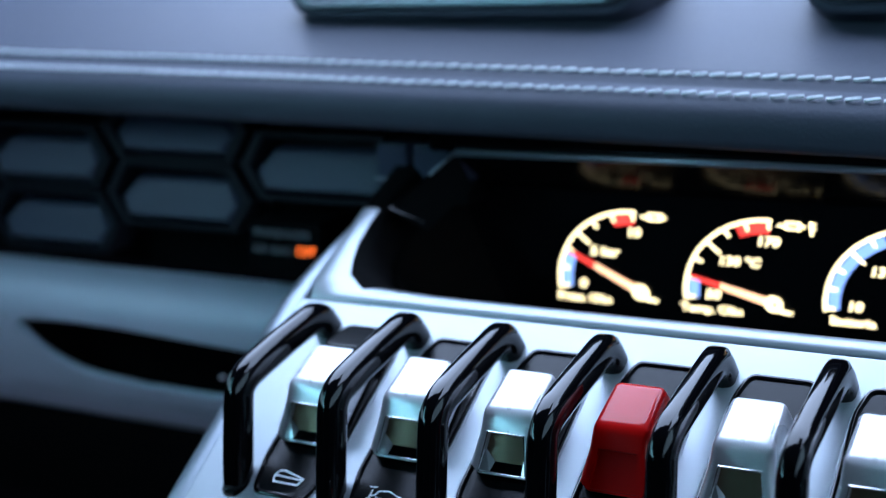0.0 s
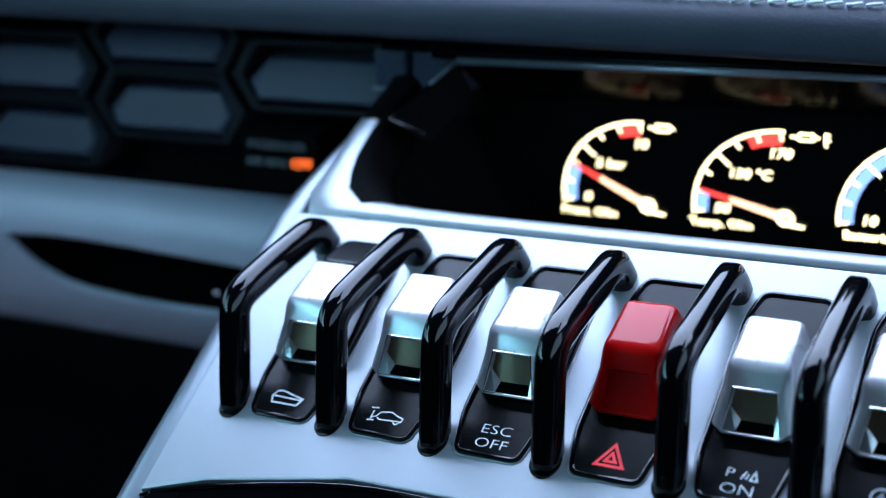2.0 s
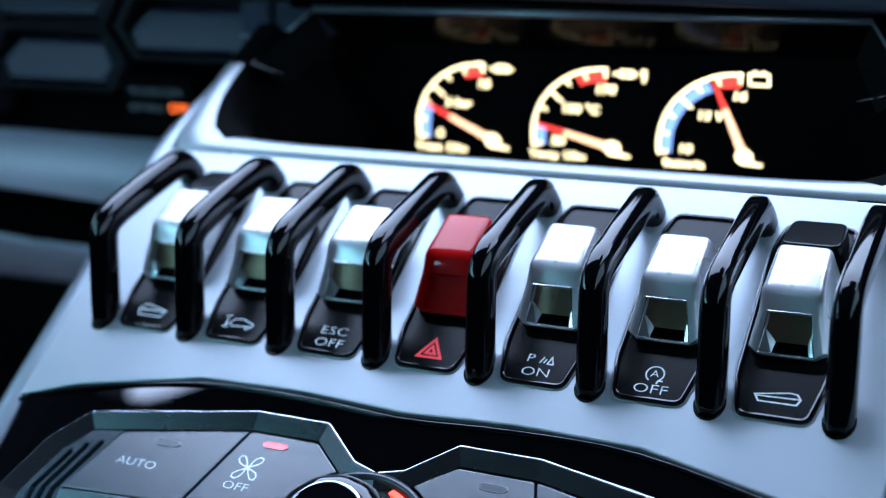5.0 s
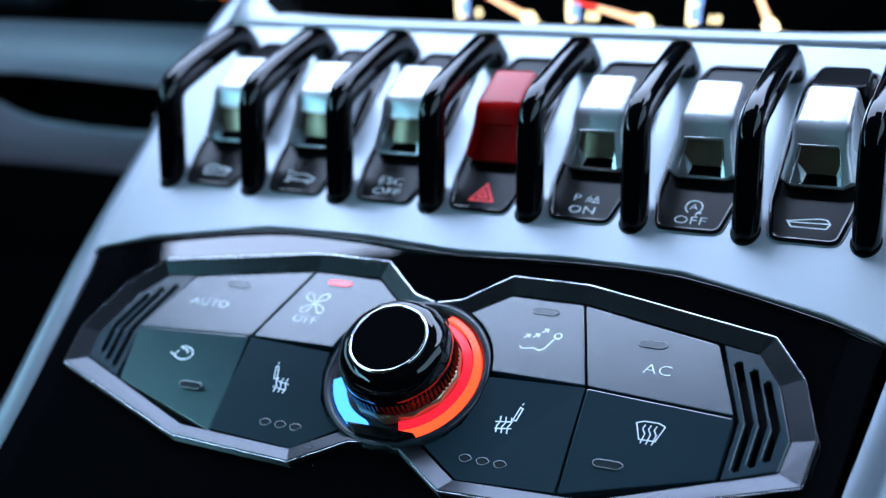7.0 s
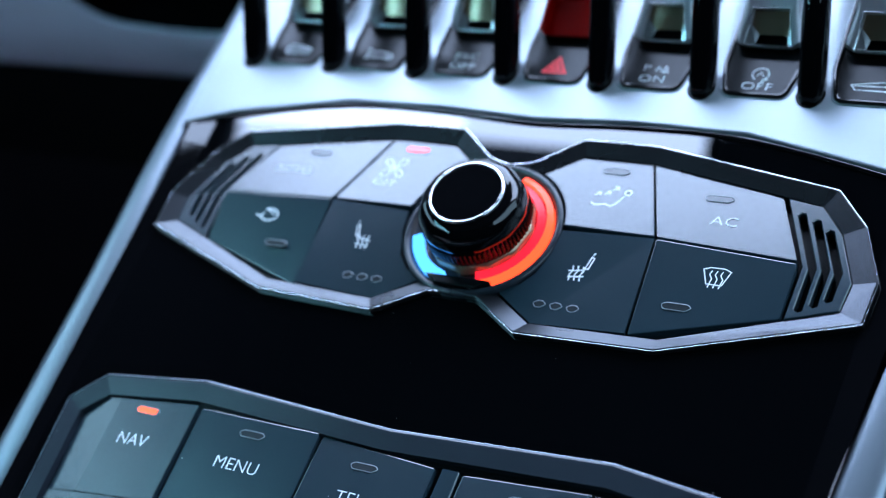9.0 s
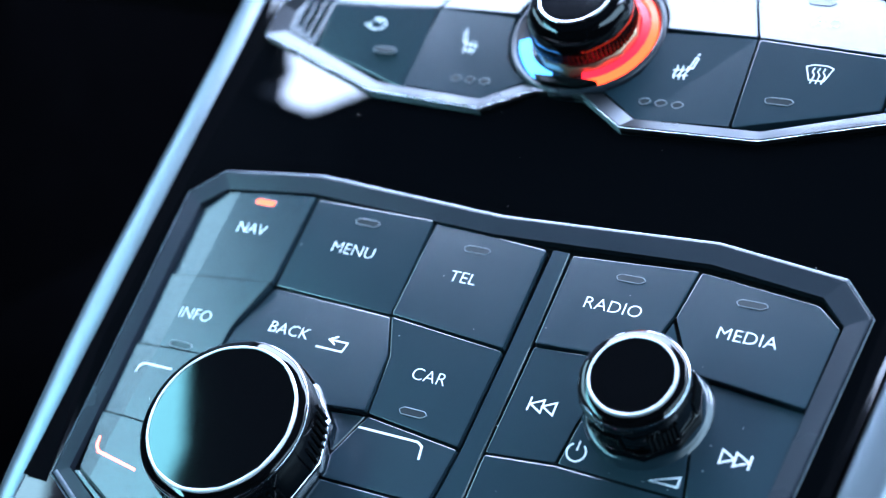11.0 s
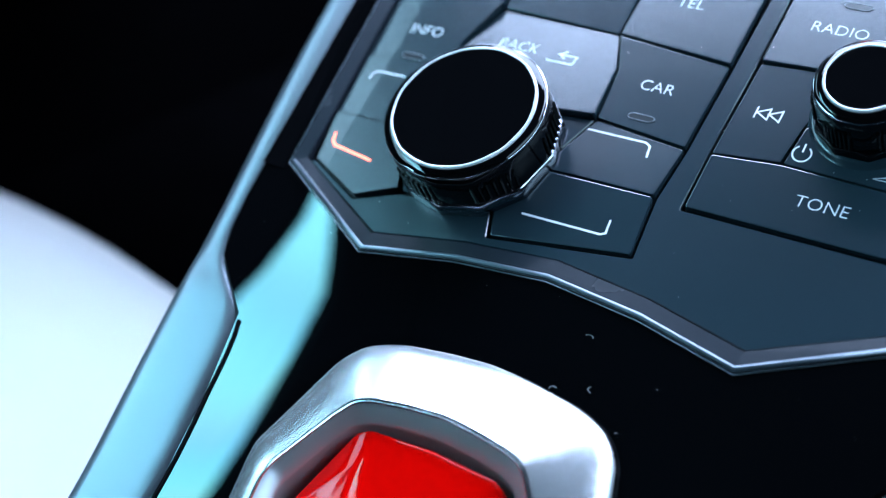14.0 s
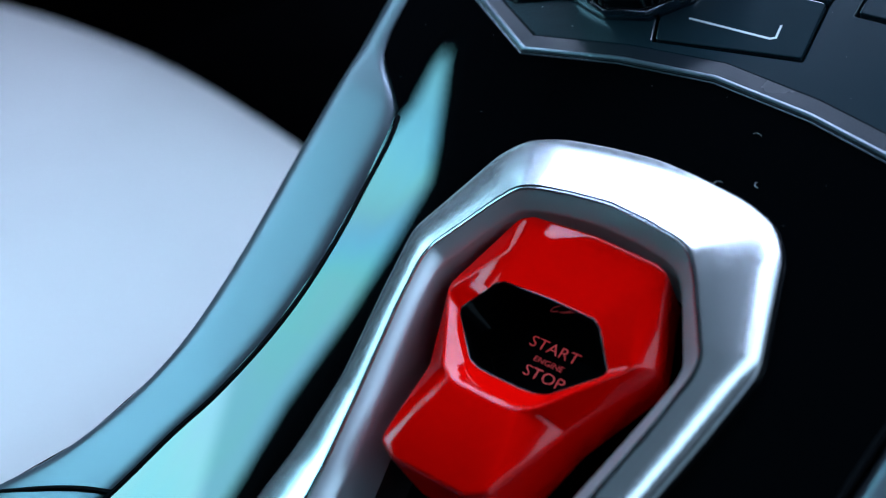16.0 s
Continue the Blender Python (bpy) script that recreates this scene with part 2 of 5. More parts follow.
def letters(text, size, m, mat, parent, name="lettering", wide=1.0, label="", slant=0.0, weight=None):
    """Printed lettering: flat meshes of the built-in font, m in millimetres on the ramp."""
    data = bpy.data.curves.new("lettering", "FONT")
    data.body, data.size, data.align_x, data.align_y, data.extrude = text, size, "CENTER", "CENTER", 0.02
    data.resolution_u, data.shear, data.offset = 3, slant, -0.013 * size if weight is None else weight
    tmp = bpy.data.objects.new("tmp", data)
    me = bpy.data.meshes.new_from_object(tmp)
    bpy.data.objects.remove(tmp)
    bpy.data.curves.remove(data)
    me.transform(Matrix.Diagonal((wide, 1, 1, 1)))
    me.transform(m)
    me.transform(Matrix.Scale(MM, 4))
    me.materials.append(mat)
    ob = new(name, me)
    ob.parent = parent
    if label:
        ob["label"] = label
    return ob


def ribbon(lines, width, m, mat, parent, name="symbol", label=""):
    """A printed symbol out of strokes; each is a list of (x, y) and lies in the plane of m."""
    bm = bmesh.new()
    for line in lines:
        pts = [Vector((*q, 0)) for q in line]
        shut = (pts[0] - pts[-1]).length < 1e-6 and len(pts) > 2
        if shut:
            pts = pts[:-1]
        k = len(pts)
        left, right = [], []
        for i in range(k):
            a = pts[i - 1] if (shut or i) else pts[i]
            c = pts[(i + 1) % k] if (shut or i < k - 1) else pts[i]
            u, v = (pts[i] - a), (c - pts[i])
            u = u.normalized() if u.length else v.normalized()
            v = v.normalized() if v.length else u
            n = Vector((-u.y, u.x, 0)) + Vector((-v.y, v.x, 0))
            n = n / max(0.5, n.length_squared) * 2
            left.append(bm.verts.new(pts[i] + n * width / 2))
            right.append(bm.verts.new(pts[i] - n * width / 2))
        for i in range(k if shut else k - 1):
            j = (i + 1) % k
            bm.faces.new((left[i], left[j], right[j], right[i]))
    bmesh.ops.transform(bm, matrix=m, verts=bm.verts)
    return part(name, bm, mat, parent, label)


def arc(cx, cy, r, a0, a1, n=14, ry=None):
    return [(cx + r * math.cos(radians(a0 + (a1 - a0) * i / n)), cy + (ry or r) * math.sin(radians(a0 + (a1 - a0) * i / n))) for i in range(n + 1)]


def local(x, y, z, rx=0.0, ry=0.0, rz=0.0):
    """A pose in millimetres, for marks printed on a tilted face."""
    return pose(x, y, z, rx, ry, rz)


# ---- the cabin shell (level frame: x across, y forward, z up, in millimetres) ----
LEVEL = pose(0, 0, 0.62)


def level(ob):
    ob.matrix_world = LEVEL
    return ob


def block(x0, x1, y0, y1, z0, z1, bevel=4.0, bm=None):
    return slab(rounded([(x0, y0), (x1, y0), (x1, y1), (x0, y1)], bevel, 3), z0, z1, bevel * 0.6)


def structure(name, bm, mat, label, category, smooth=None):
    return level(tagged(part(name, bm, mat, smooth=smooth), label, category, kind="structure"))


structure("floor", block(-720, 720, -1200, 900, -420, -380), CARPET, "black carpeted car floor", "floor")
header_edge = [(560, 10), (520, 24), (445, 60), (370, 86), (250, 105)]
structure("ceiling", slab([(-520, -1200), (520, -1200)] + header_edge + mirrored(header_edge), 650, 690), LINER, "dark cloth headliner above the seats", "ceiling")
structure("wall_rear", block(-720, 720, -1260, -1200, -420, 690), LINER, "dark bulkhead behind the seats", "wall")
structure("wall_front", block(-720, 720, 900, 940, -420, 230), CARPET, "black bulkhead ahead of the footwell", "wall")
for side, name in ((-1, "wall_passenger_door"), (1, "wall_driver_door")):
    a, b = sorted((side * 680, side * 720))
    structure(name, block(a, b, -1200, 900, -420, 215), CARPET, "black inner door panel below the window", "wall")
    a, b = sorted((side * 505, side * 560))
    structure("trim_roof_rail", block(a, b, -1200, 15, 606, 690), LINER, "dark roof rail above the side window", "trim")
    pillar = tube([(side * 590, 40, 650), (side * 610, 480, 440), (side * 690, 900, 220)], 28, 10)
    structure("trim_windscreen_pillar", pillar, LINER, "dark windscreen pillar", "trim", 40)
    structure("trim_rear_pillar", block(*sorted((side * 560, side * 700)), -1200, -680, 215, 640), LINER, "dark rear pillar", "trim")

# unseen mask before the passenger window lamps; its opening is cut to shape reflections
frame_y = [(115, 175), (115, 560), (56, 545), (20, 530), (10, 690), (-960, 690), (-960, 175)]
WINDOW = [(-150, 385), (-30, 370), (92, 352), (96, 235), (-850, 235), (-860, 260), (-760, 320), (-600, 390), (-470, 450), (-400, 496), (-336, 530), (-280, 555), (-247, 549), (-206, 539), (-178, 531), (-148, 525), (-188, 500), (-220, 489), (-260, 456), (-318, 392), (-290, 398)]
bm = slab(frame_y, 500, 512, holes=[WINDOW])
bmesh.ops.transform(bm, matrix=Matrix(((0, 0, -1, 0), (1, 0, 0, 0), (0, 1, 0, 0), (0, 0, 0, 1))), verts=bm.verts)
structure("trim_passenger_window_mask", bm, LINER, "unseen dark mask added to shape the passenger window's reflections", "trim")
structure("trim_passenger_sill", block(-690, -500, -960, 115, 160, 176), DASH_BLACK, "black sill below the passenger window", "trim")
# two unseen blocks, added to keep windscreen daylight out of some reflections
structure("trim_header_blocker", block(-130, 420, 50, 135, 590, 612), LINER, "dark unseen block added to cut daylight at the windscreen top", "trim")
structure("trim_daylight_blocker", block(20, 420, 135, 260, 588, 600), LINER, "dark unseen slab added to block daylight at the windscreen top", "trim")

# ---- dashboard ----
DASH_PROFILE = [(330, 200), (262, 177), (200, 152), (180, 144.4), (170, 140.2), (161.6, 136.7), (160.8, 135.2), (159.9, 135.8), (155, 133.4),
                (152.4, 131.4), (150.8, 129), (150.1, 126), (150.1, 122.5), (150.9, 120.3), (153, 119.3), (158, 119.4), (182, 121)]


dashboard = thing("dashboard", "black leather dashboard with pale double stitching", "dashboard", kind="structure")
level(dashboard)
top = DASH_PROFILE + [(420, 108), (420, 214)]


def fall(x):
    """The dashboard drops a little towards the driver."""
    return 0.02 * (max(-400, min(400, x)) + 150)


part("padded_top", loft([[(x, y, z - fall(x)) for y, z in top] for x in range(-700, 701, 50)]), LEATHER, dashboard, smooth=40)
random.seed(4)
for row, (y, z) in enumerate(((165.4, 138.7), (155.9, 134.4))):
    bm = bmesh.new()
    x = -330.0
    while x < 130:
        h = z - fall(x)
        tube([(x, y - 0.1, h - 0.2), (x + 1.9, y - 0.75, h + 0.1 + random.uniform(-0.1, 0.1)), (x + 4.1, y - 0.1, h + 0.35)], 0.52, 5, bm)
        x += 5.1
    part("stitching", bm, THREAD, dashboard, "pale grey twisted stitching along the seam")

# honeycomb inlay of the passenger side
inlay = thing("dashboard_inlay", "dark grey honeycomb relief inlay on the passenger side", "dashboard trim", kind="structure")
level(inlay)
part("inlay_back", block(-440, -128, 185, 192, 58, 126, 2), DASH_BLACK, inlay)


def hex_cell():
    """A long six-sided frame of the honeycomb; its own origin in the middle."""
    rings = []
    for grow, y in ((1.0, 14.0), (1.0, -1.5), (0.88, -1.5), (0.86, 12.0)):
        rings.append([(x * grow, y, z * grow) for x, z in ((-34, 0), (-26, 12), (26, 12), (34, 0), (26, -12), (-26, -12))])
    return loft(rings)


def hex_pad():
    """The soft grey pad in the lower half of a cell, leaning back; its lighter tone paints light."""
    out = [(-29, -2.5), (-22, 6.0), (22, 6.0), (29, -2.5), (23.5, -8.5), (-23.5, -8.5)]
    top = [(-26, -2.5), (-20.5, 4.8), (20.5, 4.8), (26, -2.5), (22, -7.4), (-22, -7.4)]
    return loft([[(x, 10, z) for x, z in out], [(x, 2.6 + 0.42 * z, z) for x, z in out], [(x, 0.8 + 0.42 * z, z) for x, z in top]])


# near-black cell and lighter pad paint the shaded and lit halves
cell = part("cell", hex_cell(), material("shaded_cell_plastic", (0.006, 0.007, 0.011), 0.5, bump=0.1, bump_size=1500, spec=0.2), inlay)
pad = part("pad", hex_pad(), HONEY, cell, "soft grey pad, painted lighter as the lit half of a cell")
spots = [(-277, 76), (-279, 101.5), (-214, 88.5), (-214, 113.5), (-150, 101.5), (-342, 88.5), (-342, 113.5), (-405, 76), (-405, 101.5)]
for i, (x, z) in enumerate(spots):
    ob = cell if i == 0 else new("cell", cell.data)
    ob.parent = inlay
    ob.matrix_basis = pose(x * MM, 172 * MM, z * MM)
    if i:
        new("pad", pad.data).parent = ob

airbag = thing("airbag_sign", "small dark airbag warning plate with a lit orange word", "warning light")
level(airbag)
part("plate", loft([[(-179, 166, 64), (-148, 166, 64), (-148, 166, 83), (-179, 166, 83)],
                    [(-181, 178, 62), (-146, 178, 62), (-146, 178, 85), (-181, 178, 85)]]), PLATE, airbag)
UPRIGHT = pose(0, 0, 0, 90)
FAINT = material("faint_grey_print", (0.20, 0.22, 0.24), 0.6)
AMBER = material("amber_lamp", (0.7, 0.1, 0.03), 0.4, emit=2.4, emit_colour=(1.0, 0.16, 0.025))
LAMP_ORANGE = material("lit_orange_lens", (0.5, 0.05, 0.02), 0.4, emit=1.5, emit_colour=(1.0, 0.10, 0.03))
letters("PASSENGER", 4.6, pose(-164, 165.6, 78.5) @ UPRIGHT, FAINT, airbag)
letters("AIR BAG", 4.6, pose(-168.5, 165.6, 72.5) @ UPRIGHT, FAINT, airbag)
letters("OFF", 4.8, pose(-154, 165.4, 72.7) @ UPRIGHT, AMBER, airbag, label="glowing orange letters")

level(tagged(part("dashboard_recess", block(-128, 660, 178, 192, 100, 126, 2), DASH_BLACK), "matt black recess under the dashboard brow", "dashboard trim", kind="structure"))

trim = thing("vent_corner_trim", "small grey vent corner beside the instrument display", "air vent")
level(trim)
part("fin", block(-124, -112, 166, 180, 100, 112, 1.5), HONEY, trim)
part("fin", block(-110, -92, 166, 180, 100, 112, 1.5), HONEY, trim)
part("base", block(-124, -92, 170, 184, 92, 99, 1.5), DASH_BLACK, trim)
part("edge", tube([(-124, 165.4, 100.4), (-112, 165.4, 100.2)], 0.5, 6), RAIL, trim, "thin bright edge")
part("edge", tube([(-110, 165.4, 100.2), (-93, 165.4, 99.9)], 0.5, 6), RAIL, trim, "thin bright edge")

# air vents set into the upper dashboard
VENT_RIM = material("vent_rim_satin", (0.16, 0.18, 0.2), 0.3, 0.7)


def air_vent(x):
    vent = thing("air_vent", "black air vent with a bright satin rim", "air vent", group="vents of the dashboard")
    vent.matrix_world = LEVEL @ pose(x * MM, 200.4 * MM, 166.5 * MM, 70)
    out = rounded([(-60, -14), (60, -14), (67, -4), (61, 16), (-61, 16), (-67, -4)], 7, 5)
    part("housing", slab(shrunk(out, -4), -40, -11, 3, 2), LEATHER, vent, smooth=50)
    part("collar", slab(shrunk(out, -3), -12, 3, 2, 3, holes=[shrunk(out, 1)]), LEATHER, vent, smooth=50)
    part("rim", slab(out, -8, 6, 1.6, 2, holes=[shrunk(out, 3.2)]), VENT_RIM, vent, "bright satin rim", smooth=50)
    part("bezel", slab(shrunk(out, 3.2), -10, 3.5, 0.8, 1, holes=[shrunk(out, 7)]), GLOSS, vent)
    part("duct", slab(shrunk(out, 3), -14, -9), DASH_BLACK, vent)
    for y in (-4, 6):
        part("slat", slab([(-54, y - 3), (54, y - 3), (54, y + 1), (-54, y + 1)], -6, lambda a, b, y=y: 0.5 - 0.4 * (b - y), 0.6, 1), DASH_BLACK, vent)
    return vent


air_vent(-108)
air_vent(76)

# ---- glove box ----
glove = thing("glove_box", "grey leather glove box lid with a dark grip slot", "glove box")
level(glove)
lid = [(176, 58), (167, 57.6), (159.5, 54.2), (155, 48.5), (154, 42), (156.5, 33), (161.5, 22), (168, 11), (176, 1), (187, -8), (200, -15), (230, -20)]
fine = smooth_path([(0, y, z) for y, z in lid], 6)
SLOT = rounded([(-292, 40), (-258, 42), (-222, 41), (-165, 38), (-165, 14), (-225, 13), (-270, 17)], [3, 12, 12, 2, 2, 12, 18], 5)


def inside(x, z, poly):
    odd = False
    for i in range(len(poly)):
        (x0, z0), (x1, z1) = poly[i - 1], poly[i]
        if (z0 > z) != (z1 > z) and x < x0 + (z - z0) / (z1 - z0) * (x1 - x0):
            odd = not odd
    return odd


bm = bmesh.new()
rows = [[bm.verts.new((x, p.y, p.z)) for p in fine] for x in [-460 + 4 * i for i in range(82)]]
for i, (a, b) in enumerate(zip(rows, rows[1:])):
    for j in range(len(fine) - 1):
        mid = (a[j].co + b[j + 1].co) / 2
        if not (inside(mid.x, mid.z, SLOT) and mid.y < 170):
            bm.faces.new((a[j], a[j + 1], b[j + 1], b[j]))
part("lid", bm, GREY_TRIM, glove, smooth=60)
part("slot_lip", tube([(x, min(fine, key=lambda p: abs(p.z - z)).y + 1.6, z) for x, z in SLOT], 1.7, 8, closed=True), GREY_TRIM, glove, smooth=60)
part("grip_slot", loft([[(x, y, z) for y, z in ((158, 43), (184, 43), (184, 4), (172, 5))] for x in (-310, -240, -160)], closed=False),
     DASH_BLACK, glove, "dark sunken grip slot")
part("pin", lathe([(0.1, 0), (1.6, 0), (1.6, 3), (0.1, 3.4)], sides=12), STEEL, glove, "steel lock pin").matrix_basis = \
    pose(-195 * MM, 168 * MM, 23.6 * MM, 90)
level(tagged(part("knee_panel", loft([[(x, y, z) for y, z in ((196, -15), (230, -21), (420, -40), (420, -90), (220, -70))] for x in (-680, -110)]),
                  DASH_BLACK), "black panel under the glove box", "dashboard trim", kind="structure"))

# ---- passenger seat ----
seat = thing("passenger_seat", "pale grey leather car seat cushion", "car seat")
level(seat)
cushion = []
for k in range(15):
    f = k / 14
    x = -150 - 520 * f
    front = 60 - 0.0009 * (x + 480) ** 2
    drop = 34 * abs(2 * f - 1) ** 9 - 7 * math.exp(-((f - 0.16) / 0.1) ** 2)
    prof = [(front - 34, -350), (front - 6, -322), (front, -288), (front - 11, -258), (front - 42, -243), (front - 110, -239), (front - 240, -246), (-420, -262), (-560, -272), (-575, -350)]
    cushion.append([(x, y, z - (drop if z > -300 else 0)) for y, z in prof])
ob = part("cushion", loft(cushion), PALE, seat, smooth=180)
sub = ob.modifiers.new("round", "SUBSURF")
sub.levels = sub.render_levels = 2
part("base", block(-640, -180, -560, -40, -385, -345, 20), DASH_BLACK, seat)

# ---- console: flank, silver plate, black fascia, rails ----
console = thing("centre_console", "silver and piano black sloping centre console", "console", kind="structure")
part("core", slab([(-116, 140), (116, 140), (116, 40), (88, -170), (84, -330), (-84, -330), (-88, -170), (-116, 40)], -170, -16), DASH_BLACK, console)
F_EDGE = [(116, 56), (113.6, 30), (108.2, -32), (100.2, -113), (95.2, -166), (90.2, -186), (74.8, -200), (69.3, -225), (66.3, -248), (66.3, -268), (69.3, -288), (73.3, -302), (79.3, -330)]
# the driver's side of the fascia runs wider below the media panel
F_WIDE = F_EDGE[:5] + [(93, -184), (85.5, -198), (76.8, -218), (73.3, -248), (72.5, -268), (74, -288), (77, -302), (81, -330)]
fascia = F_WIDE + mirrored(F_EDGE)
# outlines of the panels let into the fascia
C_OUT = [(0, 33.5), (7, 35.5), (18.5, 45), (40, 45), (90, 36.2), (99, 25.5), (105, 9.5), (104, -3), (58, -19), (21, -20.3), (7, -11.5), (0, -11)]
M_OUT = [(0, -53), (58, -50), (90, -54), (98, -63), (88.5, -153.5), (52.5, -172.5), (26, -167), (0, -164.5)]
c_outer = C_OUT + [(-x, y) for x, y in reversed(C_OUT[1:-1])]
m_outer = M_OUT + [(-x, y) for x, y in reversed(M_OUT[1:-1])]
opening = [(-28, -203), (28, -203), (39, -234), (37, -262), (34, -322), (-34, -322), (-37, -262), (-39, -234)]
upper = F_WIDE[:5] + [(93.6, -178)] + [(-93, -178)] + mirrored(F_EDGE[:5])
lower = [(93.6, -178)] + F_WIDE[5:] + mirrored(F_EDGE[5:]) + [(-93, -178)]
part("fascia", slab(upper, -8, -1.4, holes=[shrunk(c_outer, 0.5), shrunk(m_outer, 0.5)]), FILM, console, "glossy piano black fascia")
part("lower_fascia", slab(lower, -8, -1.4, holes=[opening]), FILM, console, "piano black lower fascia under clear film")

PITCH = 30.0
plate_low = [(-117, 37.5), (-100, 44), (-62, 52.3), (-30, 53), (0, 51.4), (30, 53), (62, 52.3), (100, 44), (117, 37.5)]
out = plate_low + [(119.4, 80), (121, 135.6), (-121, 135.6), (-119.4, 80)]
part("fascia_lip", tube([(p.x, p.y - 1.1, -1.3) for p in smooth_path([(x, y, 0) for x, y in plate_low], 4)], 0.75, 8), GLOSS, console, smooth=60)
part("switch_plate", slab(out, -6, 0, 0.6, 2), SILVER, console, "satin silver switch plate", smooth=45)
# the raised surround of the display, with a soft lip
lip = [(-121.3, 136), (121.3, 136), (119.3, 171), (115, 206), (104, 217), (-104, 217), (-115, 206), (-119.3, 171)]
well = rounded([(-70, 145.5), (70, 145.5), (96, 148.5), (106, 160), (106, 182), (98, 214), (-98, 214), (-106, 182), (-106, 160), (-96, 148.5)], [14, 14, 14, 12, 10, 4, 4, 10, 12, 14], 5)


def polar(poly, centre, n=96):
    """Points of an outline at even angles round a centre."""
    out = []
    for i in range(n):
        a = 2 * math.pi * i / n
        d, best = Vector((math.cos(a), math.sin(a))), None
        for k in range(len(poly)):
            p, q = Vector(poly[k - 1]) - Vector(centre), Vector(poly[k]) - Vector(centre)
            e = q - p
            den = d.x * e.y - d.y * e.x
            if abs(den) < 1e-9:
                continue
            t, u = (p.x * e.y - p.y * e.x) / den, (p.x * d.y - p.y * d.x) / den
            if t > 0 and -1e-6 <= u <= 1 + 1e-6 and (best is None or t > best):
                best = t
        out.append(Vector(centre) + d * best)
    return out


rim_out, rim_in = polar(lip, (0, 176)), polar(well, (0, 176))


def surround_z(y):
    return 0.2 + 0.012 * max(0.0, y - 136)


skin = [[(p.x, p.y, -6) for p in rim_out], [(p.x, p.y, surround_z(p.y) - 0.3) for p in rim_out]]
for f, drop in ((0.02, 0.0), (0.3, 0.03), (0.48, 0.22), (0.58, 0.6), (0.66, 1.3), (0.73, 2.5), (0.79, 4.4), (0.86, 7.4), (1.0, 13.0), (1.02, 17.0)):
    ring = [a.lerp(b, f) for a, b in zip(rim_out, rim_in)]
    skin.append([(p.x, p.y, surround_z(p.y) - drop) for p in ring])
shell = loft(skin, caps=False)
# the silver's fade into shade is painted by a black copy of some faces
shaded_shell = shell.copy()


def shaded_part(f):
    """The rear of the surround and the steep inner sides of the well, black to paint their shade."""
    c = f.calc_center_median()
    return c.y > 178 or (abs(c.x) > 93 and -20 < c.z < surround_z(c.y) - 0.25 and abs(c.x) < 116)


bmesh.ops.delete(shell, geom=[f for f in shell.faces if shaded_part(f)], context="FACES")
bmesh.ops.delete(shaded_shell, geom=[f for f in shaded_shell.faces if not shaded_part(f)], context="FACES")
part("display_surround", shell, SILVER, console, "satin silver display surround", smooth=60)
part("surround_shade", shaded_shell, LINER, console, "rear and inner sides of the surround, shade painted matt black", smooth=60)
